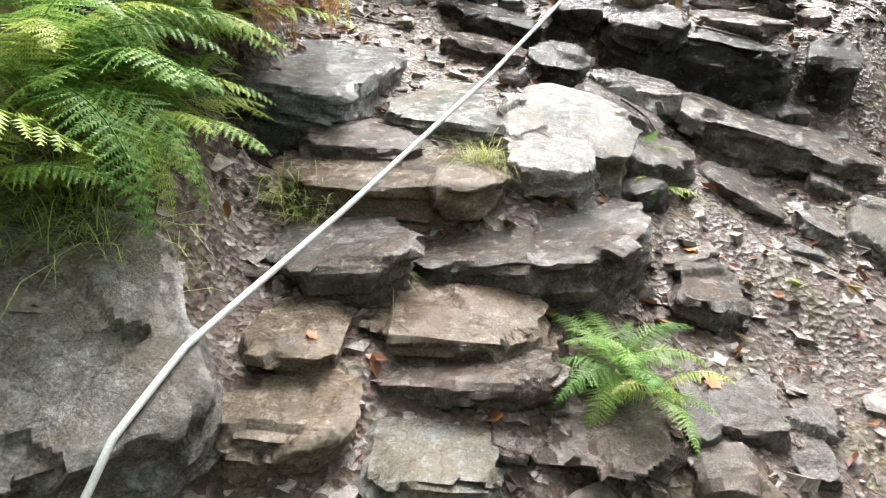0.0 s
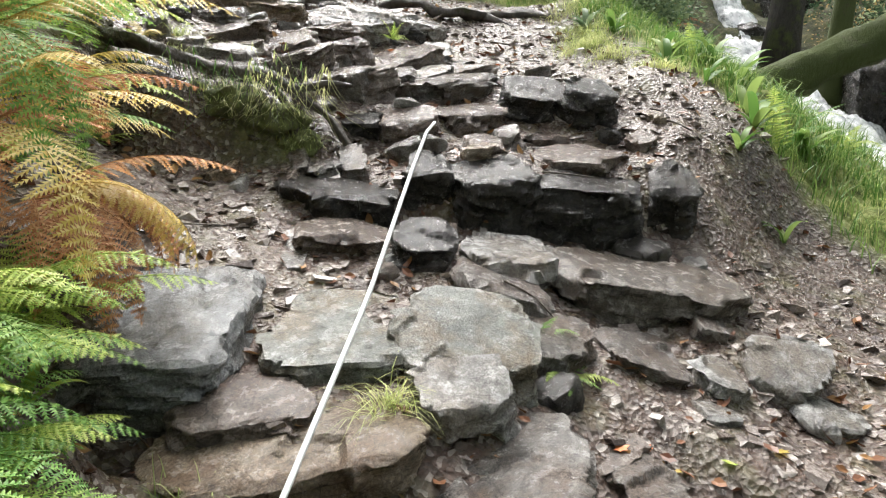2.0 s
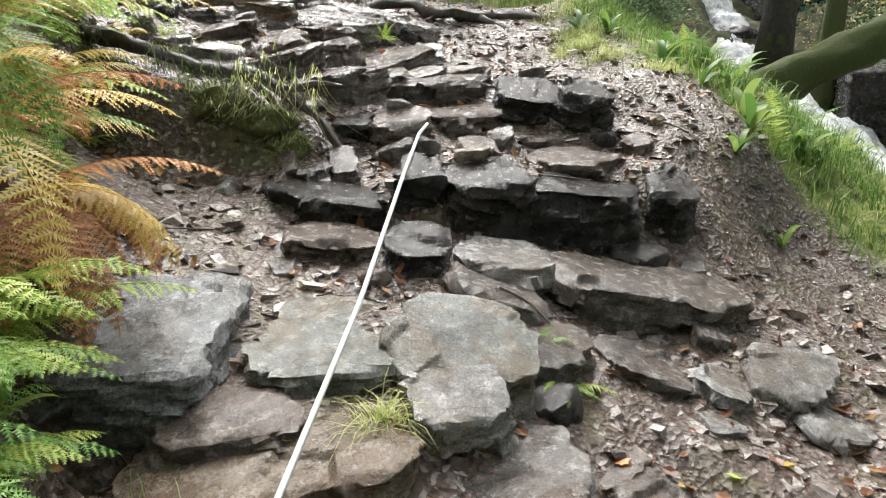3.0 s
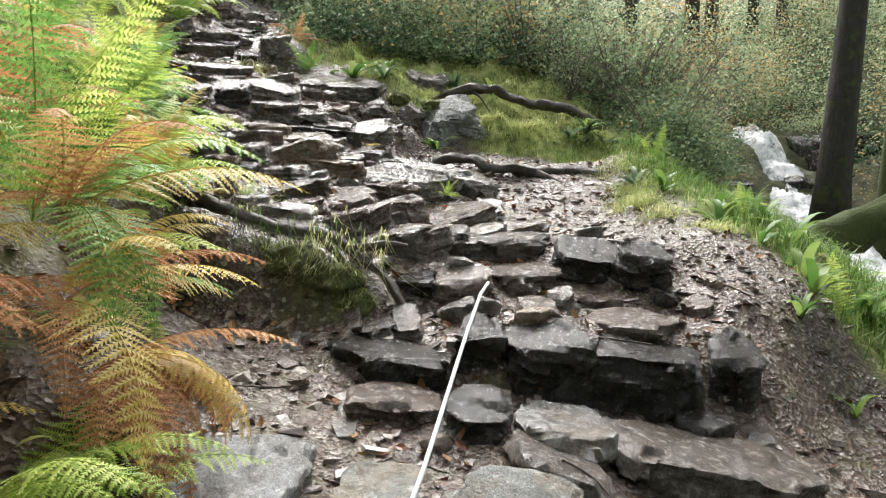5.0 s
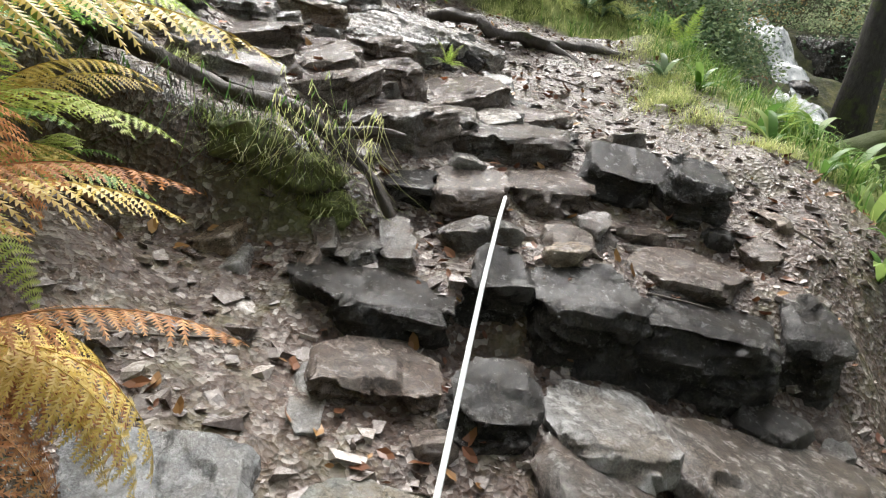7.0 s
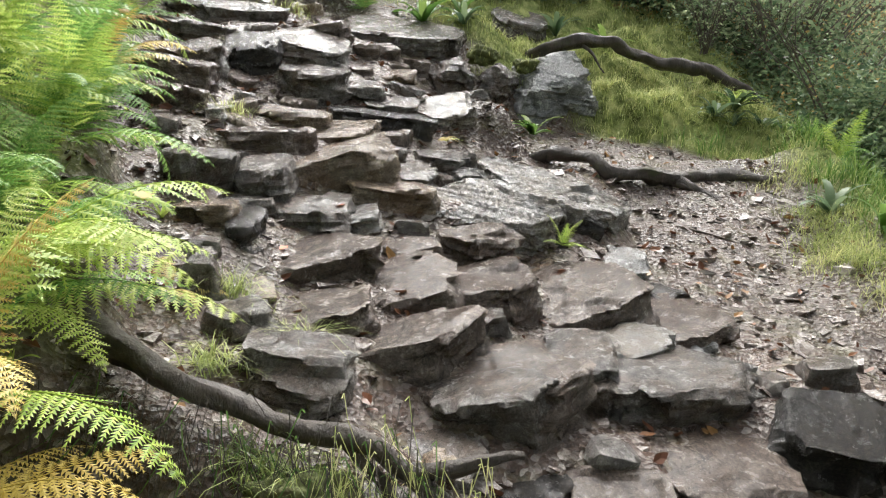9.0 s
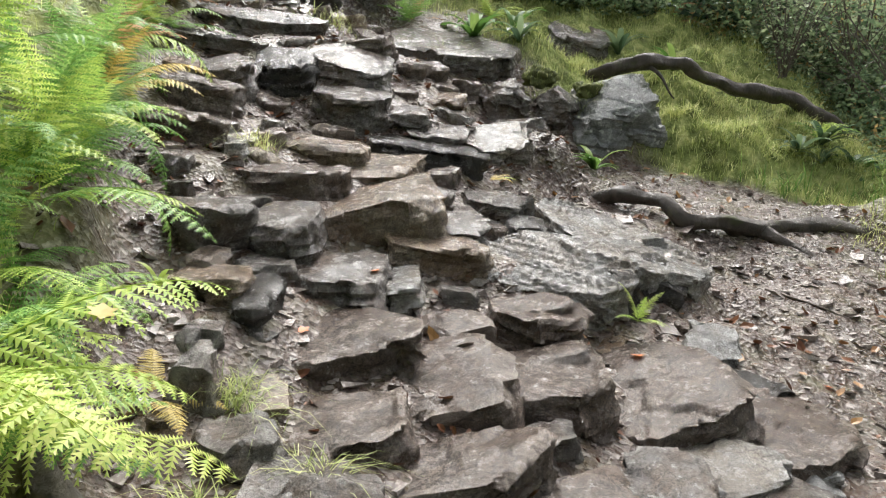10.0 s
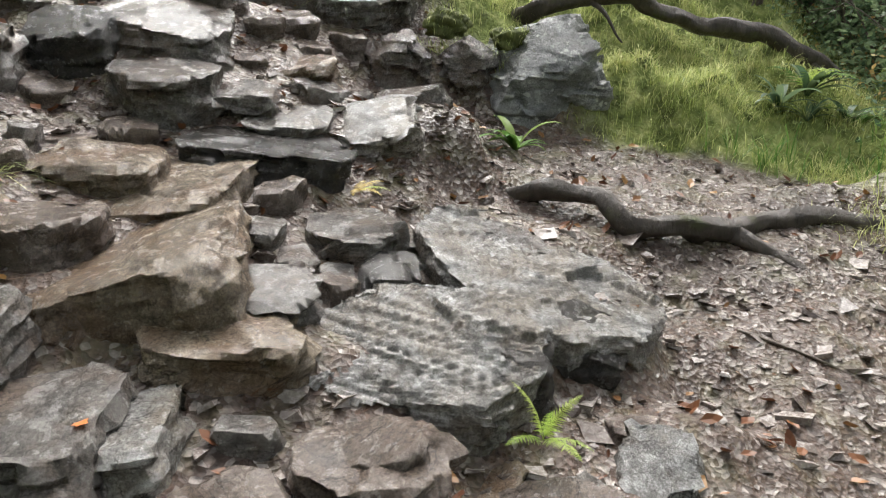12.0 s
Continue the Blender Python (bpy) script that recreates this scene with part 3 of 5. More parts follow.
# bank on the fern side
fixed(0.12, 2.0, (-0.82, 2.75, 1.58), (-0.88, 2.5, 1.42), (-0.9, 3.0, 1.62))
fixed(0.3, 0.8, (-1.05, 4.5, 2.2), (-1.2, 3.6, 1.95), (-1.0, 2.7, 1.6), (-0.85, 2.1, 1.12), (-0.95, 1.3, 0.78), (-1.5, 2.0, 1.8), (-1.6, 3.3, 2.4), (-1.2, 5.5, 2.7), (-1.7, 6.2, 3.2), (-1.8, 7.2, 3.6), (-2.0, 5.0, 3.2), (-1.4, 0.6, 0.9))

def stream_mid(y):
    return 7.7 + 0.33 * (y - 7.5) - 0.45 * np.clip((y - 10.6) / 1.2, 0, 1)


def stream_bed(y):
    """Height of the water's surface up the cascade."""
    return np.interp(y, [1, 7.9, 10.3, 11.5, 12.0, 12.5, 12.7, 13.2, 15, 17], [-1.6, 0.95, 1.85, 2.4, 2.62, 3.2, 3.24, 3.75, 4.3, 5.0])


def trend(x, y):
    """The hillside at large: a steady slope, higher on the fern side, falling to the stream on the other."""
    z = 0.17 + 0.366 * y + 0.10 * np.maximum(y - 9, 0) - 0.06 * np.clip(x, -2, 3)
    z = z + 0.75 * np.maximum(-1.1 - x, 0) * np.exp(-np.maximum(-1.1 - x, 0) / 14)
    z = z - 0.45 * np.clip(x - 3.4, 0, 4)
    mid = stream_mid(y)
    channel = np.exp(-((x - mid) / 1.15) ** 4) * np.clip((y - 1) / 2, 0, 1) * np.clip((17 - y) / 3, 0, 1)
    z = z * (1 - channel) + (stream_bed(y) - 0.14) * channel
    z = z + 0.6 * np.clip(x - mid - 1.3, 0, 14)
    return z


def lay(x, y):
    """Height of the earth over arrays of places."""
    base = trend(x, y)
    num, den = np.zeros_like(base), np.full_like(base, 0.02)
    ax = trend(A[:, 0], A[:, 1])
    for (cx, cy, cz, s, wt), t in zip(A, ax):
        g = wt * np.exp(-((x - cx) ** 2 + (y - cy) ** 2) / (2 * s * s)) * (0.12 / s) ** 0.5
        num += g * (cz - t)
        den += g
    return base + num / den



for _x in np.arange(-0.75, 0.3, 0.1):
    _dy = -0.35 * (_x + 0.3) if _x < -0.3 else -0.12 * (_x + 0.3)
    fixed(0.06, 3.0, (_x, 4.36 + _dy, 1.92 - 0.1 * _x), (_x, 4.24 + _dy, 1.86 - 0.1 * _x), (_x, 4.08 + _dy, 1.5), (_x, 3.98 + _dy, 1.44))
A = np.array(ANCHORS)
# smaller stones that fill the stair between the large ones
srng = np.random.default_rng(8)
_made, _tries = 0, 0
while _made < 135 and _tries < 9000:
    _tries += 1
    _y = srng.uniform(1.2, 12.0)
    _lo = np.interp(_y, [1, 3, 3.1, 4.1, 4.4, 5, 6.2, 7.5, 9, 12], [-0.4, -0.35, 0.0, 0.1, -0.3, -0.6, -1.0, -1.4, -1.6, -1.9])
    _hi = np.interp(_y, [1, 3, 3.1, 4.1, 5, 6, 6.3, 7.5, 8.4, 8.6, 12], [0.95, 0.9, 2.0, 2.0, 1.5, 1.5, 1.0, 0.9, 0.7, -0.1, -0.6])
    _x = srng.uniform(_lo, _hi)
    _w = (0.12 + 0.36 * srng.random() ** 1.6) * (1 if _y < 7 else 1.25)
    _d, _h = _w * srng.uniform(0.4, 0.85), srng.uniform(0.05, 0.13)
    if 2.65 < _y < 3.1 or (_x < 0.3 and 2.9 < _y < 4.1):
        continue
    if any(abs(_x - s[0]) < (s[2] + _w * 0.36) and abs(_y + _d / 2 - s[1]) < (s[3] + _d * 0.42) for s in STONES):
        continue
    _z = float(lay(np.float64(_x), np.float64(_y))) + _h * srng.uniform(0.3, 0.75)
    stone(round(_x, 2), round(_y, 2), round(_z, 2), _w, _d, _h, srng.normal(-3, 22), srng.normal(2, 10), srng.uniform(-4, 22), ("brown", "grey", "brown", "grey", "grey", "tan", "dark")[int(srng.integers(7))], cell=0.03, chops=8)
    _made += 1
A = np.array(ANCHORS)


def spread(lo, hi, fine_lo, fine_hi, step, grow=1.065):
    mid = list(np.arange(fine_lo, fine_hi + step / 2, step))
    s, up = step, [mid[-1]]
    while up[-1] < hi:
        s *= grow
        up.append(up[-1] + s)
    s, dn = step, [mid[0]]
    while dn[-1] > lo:
        s *= grow
        dn.append(dn[-1] - s)
    return np.array(dn[:0:-1] + mid + up[1:])


gx, gy = spread(-300, 300, -2.2, 4.2, 0.036), spread(-300, 400, 0.0, 9.6, 0.036)
GX, GY = np.meshgrid(gx, gy)
GB = trend(GX, GY)
GN, GD = np.zeros_like(GB), np.full_like(GB, 0.02)
for (cx, cy, cz, s, wt), t in zip(A, trend(A[:, 0], A[:, 1])):
    i0, i1 = np.searchsorted(gy, (cy - 5 * s, cy + 5 * s))
    j0, j1 = np.searchsorted(gx, (cx - 5 * s, cx + 5 * s))
    g = wt * np.exp(-((GX[i0:i1, j0:j1] - cx) ** 2 + (GY[i0:i1, j0:j1] - cy) ** 2) / (2 * s * s)) * (0.12 / s) ** 0.5
    GN[i0:i1, j0:j1] += g * (cz - t)
    GD[i0:i1, j0:j1] += g
GZ = GB + GN / GD
far = np.maximum(np.hypot(GX, GY - 6) - 60, 0)
GZ = np.where(far > 0, np.minimum(GZ, 40 + 0 * far), GZ)


def smooth01(a, lo, hi):
    t = np.clip((a - lo) / (hi - lo), 0, 1)
    return t * t * (3 - 2 * t)


def moss_at(x, y):
    """Where the ground is green rather than bare mud."""
    right = smooth01(x - np.interp(y, [0, 3, 4, 5, 6, 7, 7.75, 8.05, 9], [3.6, 3.25, 2.85, 2.85, 2.9, 3.0, 3.0, 1.9, 0.7]), -0.15, 0.35)
    left = smooth01(np.interp(y, [0, 2, 3, 4, 4.6, 6, 8, 10], [-0.8, -0.85, -1.0, -1.0, -0.75, -1.1, -1.4, -1.5]) - x, -0.1, 0.4)
    up = smooth01(y, 9.3, 10.3) * smooth01(np.abs(x + 0.9), 0.5, 0.9)
    ledge = smooth01(0.16 - np.abs(y - 4.2 + 0.2 * (x + 0.3)), 0.0, 0.1) * smooth01(0.28 - np.abs(x + 0.02), 0, 0.2) * 0.35
    return np.maximum(np.maximum(np.maximum(right, left * 0.8), up), ledge)


MOSS = moss_at(GX, GY) * (1 - 0.2 * smooth01(GX, 3.4, 4.4))
for i in range(len(gy)):
    if -0.5 < gy[i] < 14:
        for j in range(len(gx)):
            if -4 < gx[j] < 7:
                a, b = gx[j], gy[i]
                GZ[i, j] += 0.03 * fnoise(a * 2.3, b * 2.3) + 0.014 * fnoise(a * 11, b * 11, 4) + MOSS[i, j] * (0.09 if b < 8 else 0.17) * fnoise(a * 2.6, b * 2.6, 9) + MOSS[i, j] * 0.035 * abs(fnoise(a * 7, b * 7, 2))
nxg, nyg = len(gx), len(gy)
ids = np.arange(nxg * nyg).reshape(nyg, nxg)
quads = np.stack([ids[:-1, :-1], ids[:-1, 1:], ids[1:, 1:], ids[1:, :-1]], -1).reshape(-1, 4)
ground_mesh = mesh_of("ground", np.c_[GX.ravel(), GY.ravel(), GZ.ravel()], quads.tolist(), M_GROUND, True)
attr = ground_mesh.attributes.new("moss", "FLOAT", "POINT")
attr.data.foreach_set("value", MOSS.ravel().astype(np.float32))
attr = ground_mesh.attributes.new("undergrowth", "FLOAT", "POINT")
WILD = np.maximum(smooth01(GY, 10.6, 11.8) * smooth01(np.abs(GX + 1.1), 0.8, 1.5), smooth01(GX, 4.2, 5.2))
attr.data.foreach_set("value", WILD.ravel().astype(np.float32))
ground = tagged(new("ground", ground_mesh), "wet brown mud and slate chips with mossy banks", "ground", "", "structure")


def ground_z(x, y):
    i, j = np.clip(np.searchsorted(gy, y) - 1, 0, nyg - 2), np.clip(np.searchsorted(gx, x) - 1, 0, nxg - 2)
    u, v = (x - gx[j]) / (gx[j + 1] - gx[j]), (y - gy[i]) / (gy[i + 1] - gy[i])
    return float((GZ[i, j] * (1 - u) + GZ[i, j + 1] * u) * (1 - v) + (GZ[i + 1, j] * (1 - u) + GZ[i + 1, j + 1] * u) * v)


# ---- tubes: roots, trunks, stems ----
def tube(points, radii, sides=8, lump=0.0, seed=0):
    pts = [Vector(p) for p in points]
    verts, faces = [], []
    for i, p in enumerate(pts):
        t = (pts[min(i + 1, len(pts) - 1)] - pts[max(i - 1, 0)]).normalized()
        u = t.orthogonal().normalized() if i == 0 else (u - t * u.dot(t)).normalized()
        w = t.cross(u)
        for k in range(sides):
            ang = 2 * math.pi * k / sides
            r = radii[i] * (1 + lump * noise.noise(Vector((p.x * 6 + seed, p.y * 6 + k * 0.9, p.z * 6))))
            verts.append(p + (u * math.cos(ang) + w * math.sin(ang)) * r)
    for i in range(len(pts) - 1):
        for k in range(sides):
            a, b = i * sides + k, i * sides + (k + 1) % sides
            faces.append([a, b, b + sides, a + sides])
    faces.append(list(range(sides))[::-1])
    faces.append([len(verts) - sides + k for k in range(sides)])
    return verts, faces


def join(*parts):
    verts, faces = [], []
    for v, f in parts:
        base = len(verts)
        verts += list(v)
        faces += [[base + i for i in q] for q in f]
    return verts, faces


def curve_through(points, n):
    """A smooth line of n points through a few given ones."""
    p = np.array(points, float)
    s = np.r_[0, np.cumsum(np.linalg.norm(np.diff(p, axis=0), axis=1))]
    u = np.linspace(0, s[-1], n)
    q = np.c_[[np.interp(u, s, p[:, k]) for k in range(3)]].T
    for _ in range(3):
        q[1:-1] = 0.25 * q[:-2] + 0.5 * q[1:-1] + 0.25 * q[2:]
    return q


def root(label, main, r0, r1, side_roots=()):
    holder = tagged(new("tree_root"), label, "root")
    holder.location = main[0]
    o = np.array(main[0])

    def limb(pts, ra, rb, sd):
        n = max(10, int(len(pts) * 9))
        q = curve_through(pts, n)
        for i, v in enumerate(q):
            q[i] = v + 0.034 * np.array(noise.noise_vector(Vector(v * 4 + sd))) + 0.006 * np.array(noise.noise_vector(Vector(v * 17 + sd)))
        return tube(q - o, np.linspace(ra, rb, n) * np.array([1 + 0.3 * noise.noise(Vector(v * 5 + 9)) for v in q]), 12, 0.55, sd)
    piece("main_root", mesh_of("main_root", *limb(main, r0, r1, 1.0), M_ROOT, True), holder)
    for k, (pts, ra, rb) in enumerate(side_roots):
        piece("side_root", mesh_of("side_root", *limb(pts, ra, rb, 3.0 + k), M_ROOT, True), holder)
    return holder


root("gnarled wet brown root along the edge of the ledge",
     [(-1.0, 4.9, 2.2), (-0.75, 4.55, 2.06), (-0.48, 4.36, 2.0), (-0.37, 4.36, 1.95), (-0.26, 4.34, 1.92), (-0.08, 4.3, 1.91), (0.03, 4.24, 1.89), (0.13, 4.2, 1.83), (0.26, 4.16, 1.68), (0.4, 4.1, 1.5)],
     0.042, 0.018, [([(-0.1, 4.3, 1.9), (0.06, 4.17, 1.76), (0.14, 4.1, 1.6)], 0.02, 0.008), ([(0.1, 4.22, 1.85), (0.3, 4.25, 1.84), (0.42, 4.3, 1.84)], 0.022, 0.01)])
root("long dark bare root lying across the mossy mound",
     [(1.5, 9.1, 3.3), (1.62, 8.92, 3.44), (1.85, 8.85, 3.5), (2.18, 8.85, 3.52), (2.39, 8.83, 3.42), (2.69, 8.8, 3.37), (3.12, 8.8, 3.34), (3.43, 8.75, 3.2), (3.7, 8.7, 2.95), (4.1, 8.6, 2.75)], 0.055, 0.05, [([(3.35, 8.76, 3.22), (3.5, 8.6, 3.0), (3.55, 8.45, 2.8)], 0.03, 0.015), ([(1.9, 8.85, 3.5), (2.0, 8.75, 3.4), (2.1, 8.65, 3.25)], 0.015, 0.006)])
root("wet grey-brown root crossing the muddy path",
     [(1.2, 7.48, 2.5), (1.35, 7.38, 2.58), (1.55, 7.24, 2.56), (1.66, 7.1, 2.46), (1.97, 7.1, 2.46), (2.34, 7.22, 2.49), (2.7, 7.28, 2.5), (3.0, 7.2, 2.45)], 0.05, 0.04,
     [([(2.1, 7.14, 2.44), (2.28, 6.97, 2.36), (2.42, 6.86, 2.28), (2.75, 6.86, 2.26)], 0.035, 0.02), ([(2.2, 7.0, 2.36), (2.2, 6.75, 2.2), (2.3, 6.5, 2.14)], 0.01, 0.005)])


# ---- ferns ----
def frond_mesh(name, mat, length, elev, bend, pairs, width, seed, curl=0.0):
    """One bracken frond from the origin along +y: a midrib with toothed side leaflets."""
    rng = np.random.default_rng(seed)
    verts, faces = [], []
    pos, step, rib = np.zeros(3), length / (pairs + 3), []
    for i in range(pairs + 4):
        s = i / (pairs + 3)
        e = radians(elev - bend * s ** 1.3)
        rib.append((pos.copy(), np.array((0, math.cos(e), math.sin(e)))))
        pos = pos + rib[-1][1] * step + np.array((curl * s * step, 0, 0))
    tv, tf = tube([r[0] for r in rib], np.linspace(0.0045, 0.001, len(rib)), 4)
    verts += [tuple(v) for v in tv]
    faces += tf
    for i in range(3, pairs + 4):
        s = (i - 3) / pairs
        o, t = rib[i]
        up = np.array((0, -t[2], t[1]))
        plen = width * length * (1 - s) ** 0.75 * (0.72 + 0.28 * min(1, s * 6)) * rng.uniform(0.88, 1.1) + 0.006
        for sgn in (-1, 1):
            fwd = rng.uniform(0.25, 0.5)
            ax = np.array((sgn, 0, 0)) * 0.9 + t * fwd - up * rng.uniform(0.05, 0.32)
            ax /= np.linalg.norm(ax)
            nrm = np.cross(ax, t)
            nrm /= np.linalg.norm(nrm)
            side = np.cross(nrm, ax)
            side *= 1 if side @ t > 0 else -1
            teeth = max(4, int(11 * (plen / (width * length)) + 3))
            droop = rng.uniform(0.0, 0.3) * plen
            half = step * 0.6
            for k in range(teeth):
                f0, f1 = k / teeth, (k + 1) / teeth
                wid = half * (1 - f0) ** 0.7 + 0.001
                a = o + ax * plen * f0 - up * droop * f0 ** 2
                b = o + ax * plen * f1 - up * droop * f1 ** 2
                for sd in (-1, 1):
                    n0 = len(verts)
                    verts += [tuple(a), tuple(b), tuple(a + (b - a) * 1.25 + side * sd * wid - nrm * wid * 0.2)]
                    faces.append([n0, n0 + 1, n0 + 2] if sd * sgn > 0 else [n0 + 2, n0 + 1, n0])
    return mesh_of(name, verts, faces, mat)


SHAPES = {"up": (74, 50, 25, 0.23), "arch": (60, 95, 24, 0.24), "flat": (30, 62, 23, 0.25), "hang": (15, 112, 23, 0.23), "broad": (34, 66, 17, 0.3)}
TINT = {"green": M_GREEN, "bright": M_BRIGHT, "yellow": M_YELLOW, "brown": M_BROWN}
FROND = {}
for _s, (_e, _b, _n, _w) in SHAPES.items():
    for _k, (_c, _m) in enumerate(TINT.items()):
        FROND[_s, _c] = [frond_mesh("frond", _m, 1.0, _e, _b, _n, _w, 11 + v * 7 + _k, cu) for v, cu in ((0, 0.12), (1, -0.15))]
FERN_WORDS = {"green": "green bracken fern with arching fronds", "bright": "bright yellow-green bracken fern with broad fronds", "yellow": "yellowing autumn bracken fern", "brown": "dead rust-brown bracken with hanging fronds"}
frng = np.random.default_rng(5)


def fern(x, y, z, size, mix, n, toward=0.0, fan=180, shapes=("arch", "flat", "up"), where="on the bank"):
    """A fern; mix: tints; toward: the way its fronds lean, degrees from +y to the left; fan: how far they spread."""
    z = ground_z(x, y) - 0.02 if z is None else z
    holder = tagged(new("fern"), f"{FERN_WORDS[mix[0]]} {where}", "fern", "ferns")
    holder.location = (x, y, z)
    for i in range(n):
        az = toward + fan * (2 * (i + frng.uniform(0.1, 0.9)) / n - 1)
        tint = mix[int(frng.integers(len(mix)))]
        me = FROND[shapes[int(frng.integers(len(shapes)))], tint][int(frng.integers(2))]
        k = size * frng.uniform(0.75, 1.15)
        piece("frond", me, holder, "", pose(0, 0, 0, frng.uniform(-8, 8), frng.uniform(-12, 12), az) @ Matrix.Scale(k, 4))
    return holder


# at the foot of the stair, on the bank
fern(-0.98, 1.95, None, 0.62, ("green", "bright", "green"), 9, -70, 120, where="beside a slate slab")
fern(-1.02, 1.55, 0.95, 0.42, ("green", "green", "bright"), 8, -50, 90, where="over the foot of the stair")
fern(-0.8, 2.35, 1.25, 0.6, ("bright", "green"), 9, -100, 110, ("arch", "flat"), "beside a slate slab")
fern(-0.85, 2.75, 1.98, 0.66, ("brown", "yellow", "green"), 8, -105, 90, ("hang", "arch", "flat"), "hanging over bare earth")
fern(-0.8, 2.55, 1.75, 0.6, ("yellow", "brown", "bright"), 6, -125, 80, ("hang", "arch", "flat"), "hanging over bare earth")
fern(-1.0, 3.0, 1.95, 0.85, ("green", "green", "bright"), 8, -60, 120, ("up", "up", "broad"))
fern(-0.95, 3.4, None, 0.6, ("yellow", "bright", "green"), 8, -95, 90, ("arch", "hang", "flat"), "above the root")
fern(-0.95, 3.85, None, 0.6, ("yellow", "bright"), 8, -120, 100, ("arch", "flat"), "above the root")
fern(-1.25, 2.5, None, 0.8, ("brown", "brown", "green"), 9, -60, 150)
fern(-1.4, 3.3, None, 0.9, ("brown", "yellow", "brown"), 9, -90, 150)
fern(-1.3, 2.0, None, 0.7, ("green", "brown"), 8, -60, 150)
fern(-0.72, 2.75, 1.56, 0.52, ("yellow",), 5, -88, 32, ("hang",), "hanging over bare earth")
fern(-0.74, 2.66, 1.55, 0.55, ("brown",), 13, -105, 65, ("hang", "hang", "flat"), "hanging over bare earth")
# beside the upper stair
fern(-1.0, 4.5, None, 0.6, ("bright", "bright", "green"), 8, -95, 110, ("broad", "broad", "flat"), "leaning over the stair")
fern(-0.85, 4.15, None, 0.42, ("bright", "green"), 8, -80, 150, ("flat", "arch"), "above the root")
fern(-0.92, 4.8, None, 0.5, ("bright", "green", "green"), 8, -85, 130, ("broad", "arch"), "leaning over the stair")
fern(-0.66, 4.98, None, 0.24, ("yellow", "bright", "brown"), 8, -80, 170, ("flat", "arch"), "at the edge of the stair")
fern(-1.15, 5.3, None, 0.6, ("green", "green", "bright"), 8, -70, 150, ("up", "arch"))
fern(-1.15, 5.75, None, 0.38, ("green", "bright"), 7, -90, 140)
fern(-1.3, 6.3, None, 0.55, ("green", "yellow"), 8, -70, 150, ("up", "arch"))
fern(-1.45, 6.8, None, 0.42, ("brown", "brown"), 7, -90, 150)
fern(-1.75, 7.6, None, 0.6, ("green", "brown"), 8, -70, 150)
# small ferns in the joints of the stones
fern(0.56, 1.66, 0.63, 0.25, ("green",), 16, 180, 175, ("arch", "flat", "hang"), "in a stone joint")
fern(0.64, 1.6, 0.6, 0.22, ("green", "green", "bright"), 12, 180, 170, ("arch", "flat", "hang"), "in a stone joint")
fern(0.84, 2.58, None, 0.19, ("bright", "green"), 7, -110, 130, ("flat", "arch"), "in a stone joint")
fern(0.8, 2.72, None, 0.17, ("green",), 6, 180, 120, ("arch", "up"), "in a stone joint")
fern(0.99, 5.93, 2.16, 0.17, ("bright",), 6, 180, 150, ("up", "flat"), "in a crack")
fern(0.5, 7.0, 2.6, 0.13, ("yellow", "bright"), 5, -100, 100, ("flat",), "under a slab")
fern(3.15, 8.4, None, 0.35, ("bright", "green"), 6, -100, 130, ("flat", "arch"), "on the mossy mound")
fern(-0.88, 2.2, 1.25, 0.52, ("green", "bright"), 14, -95, 80, ("flat", "arch"), "over a slate slab")
fern(-0.82, 1.95, 1.02, 0.48, ("bright", "green"), 14, -100, 80, ("flat", "arch"), "over a slate slab")
fern(-0.95, 1.75, 1.15, 0.55, ("green", "bright", "green"), 14, -90, 100, ("arch", "flat", "hang"), "on the bank")
fern(-0.9, 4.35, 2.3, 0.62, ("bright",), 7, -95, 60, ("broad",), "leaning over the stair")
fern(-0.8, 3.85, 2.15, 0.5, ("bright", "bright", "yellow"), 9, -80, 120, ("flat", "arch", "up"), "above the root")
fern(-1.55, 7.9, None, 0.5, ("green", "bright"), 8, -80, 150, where="beside the upper stair")
fern(-1.7, 8.5, None, 0.55, ("green", "brown"), 8, -80, 150, where="beside the upper stair")
fern(-1.75, 9.2, None, 0.55, ("green", "yellow"), 8, -80, 150, where="beside the upper stair")
fern(0.05, 9.45, None, 0.42, ("green", "brown", "green"), 9, 120, 170, where="beside the upper stair")
fern(-0.1, 10.0, None, 0.5, ("brown", "green"), 8, 120, 170, where="beside the upper stair")
fern(0.75, 9.7, None, 0.4, ("green", "bright"), 8, 150, 170, where="on the mossy mound")
# up the slopes
for _i in range(30):
    _y = frng.uniform(1.6, 8.5)
    _x = np.interp(_y, [1, 3, 4, 5, 6.5, 8.5], [-0.85, -1.0, -1.05, -1.0, -1.3, -1.75]) - frng.uniform(0.0, 0.45)
    _mix = ("green", "bright", "yellow") if _y < 2.4 else ((("brown", "yellow", "brown"), ("yellow", "green", "brown"))[_i % 2] if _y < 4 else ("bright", "green", "green"))
    fern(_x, _y, None, frng.uniform(0.35, 0.6), _mix, 7, -80, 140, ("arch", "flat", "hang", "up"), where="on the bank")
for _i in range(70):
    _x, _y = frng.uniform(-4.2, -1.4), frng.uniform(0.6, 11.5)
    _mix = (("brown", "yellow", "brown"), ("green", "bright"), ("green", "green", "yellow"))[int(frng.integers(3)) if _y < 5 else int(1 + frng.integers(2))]
    fern(_x, _y, None, frng.uniform(0.6, 1.0), _mix, 7, -70, 160, where="on the steep bank")
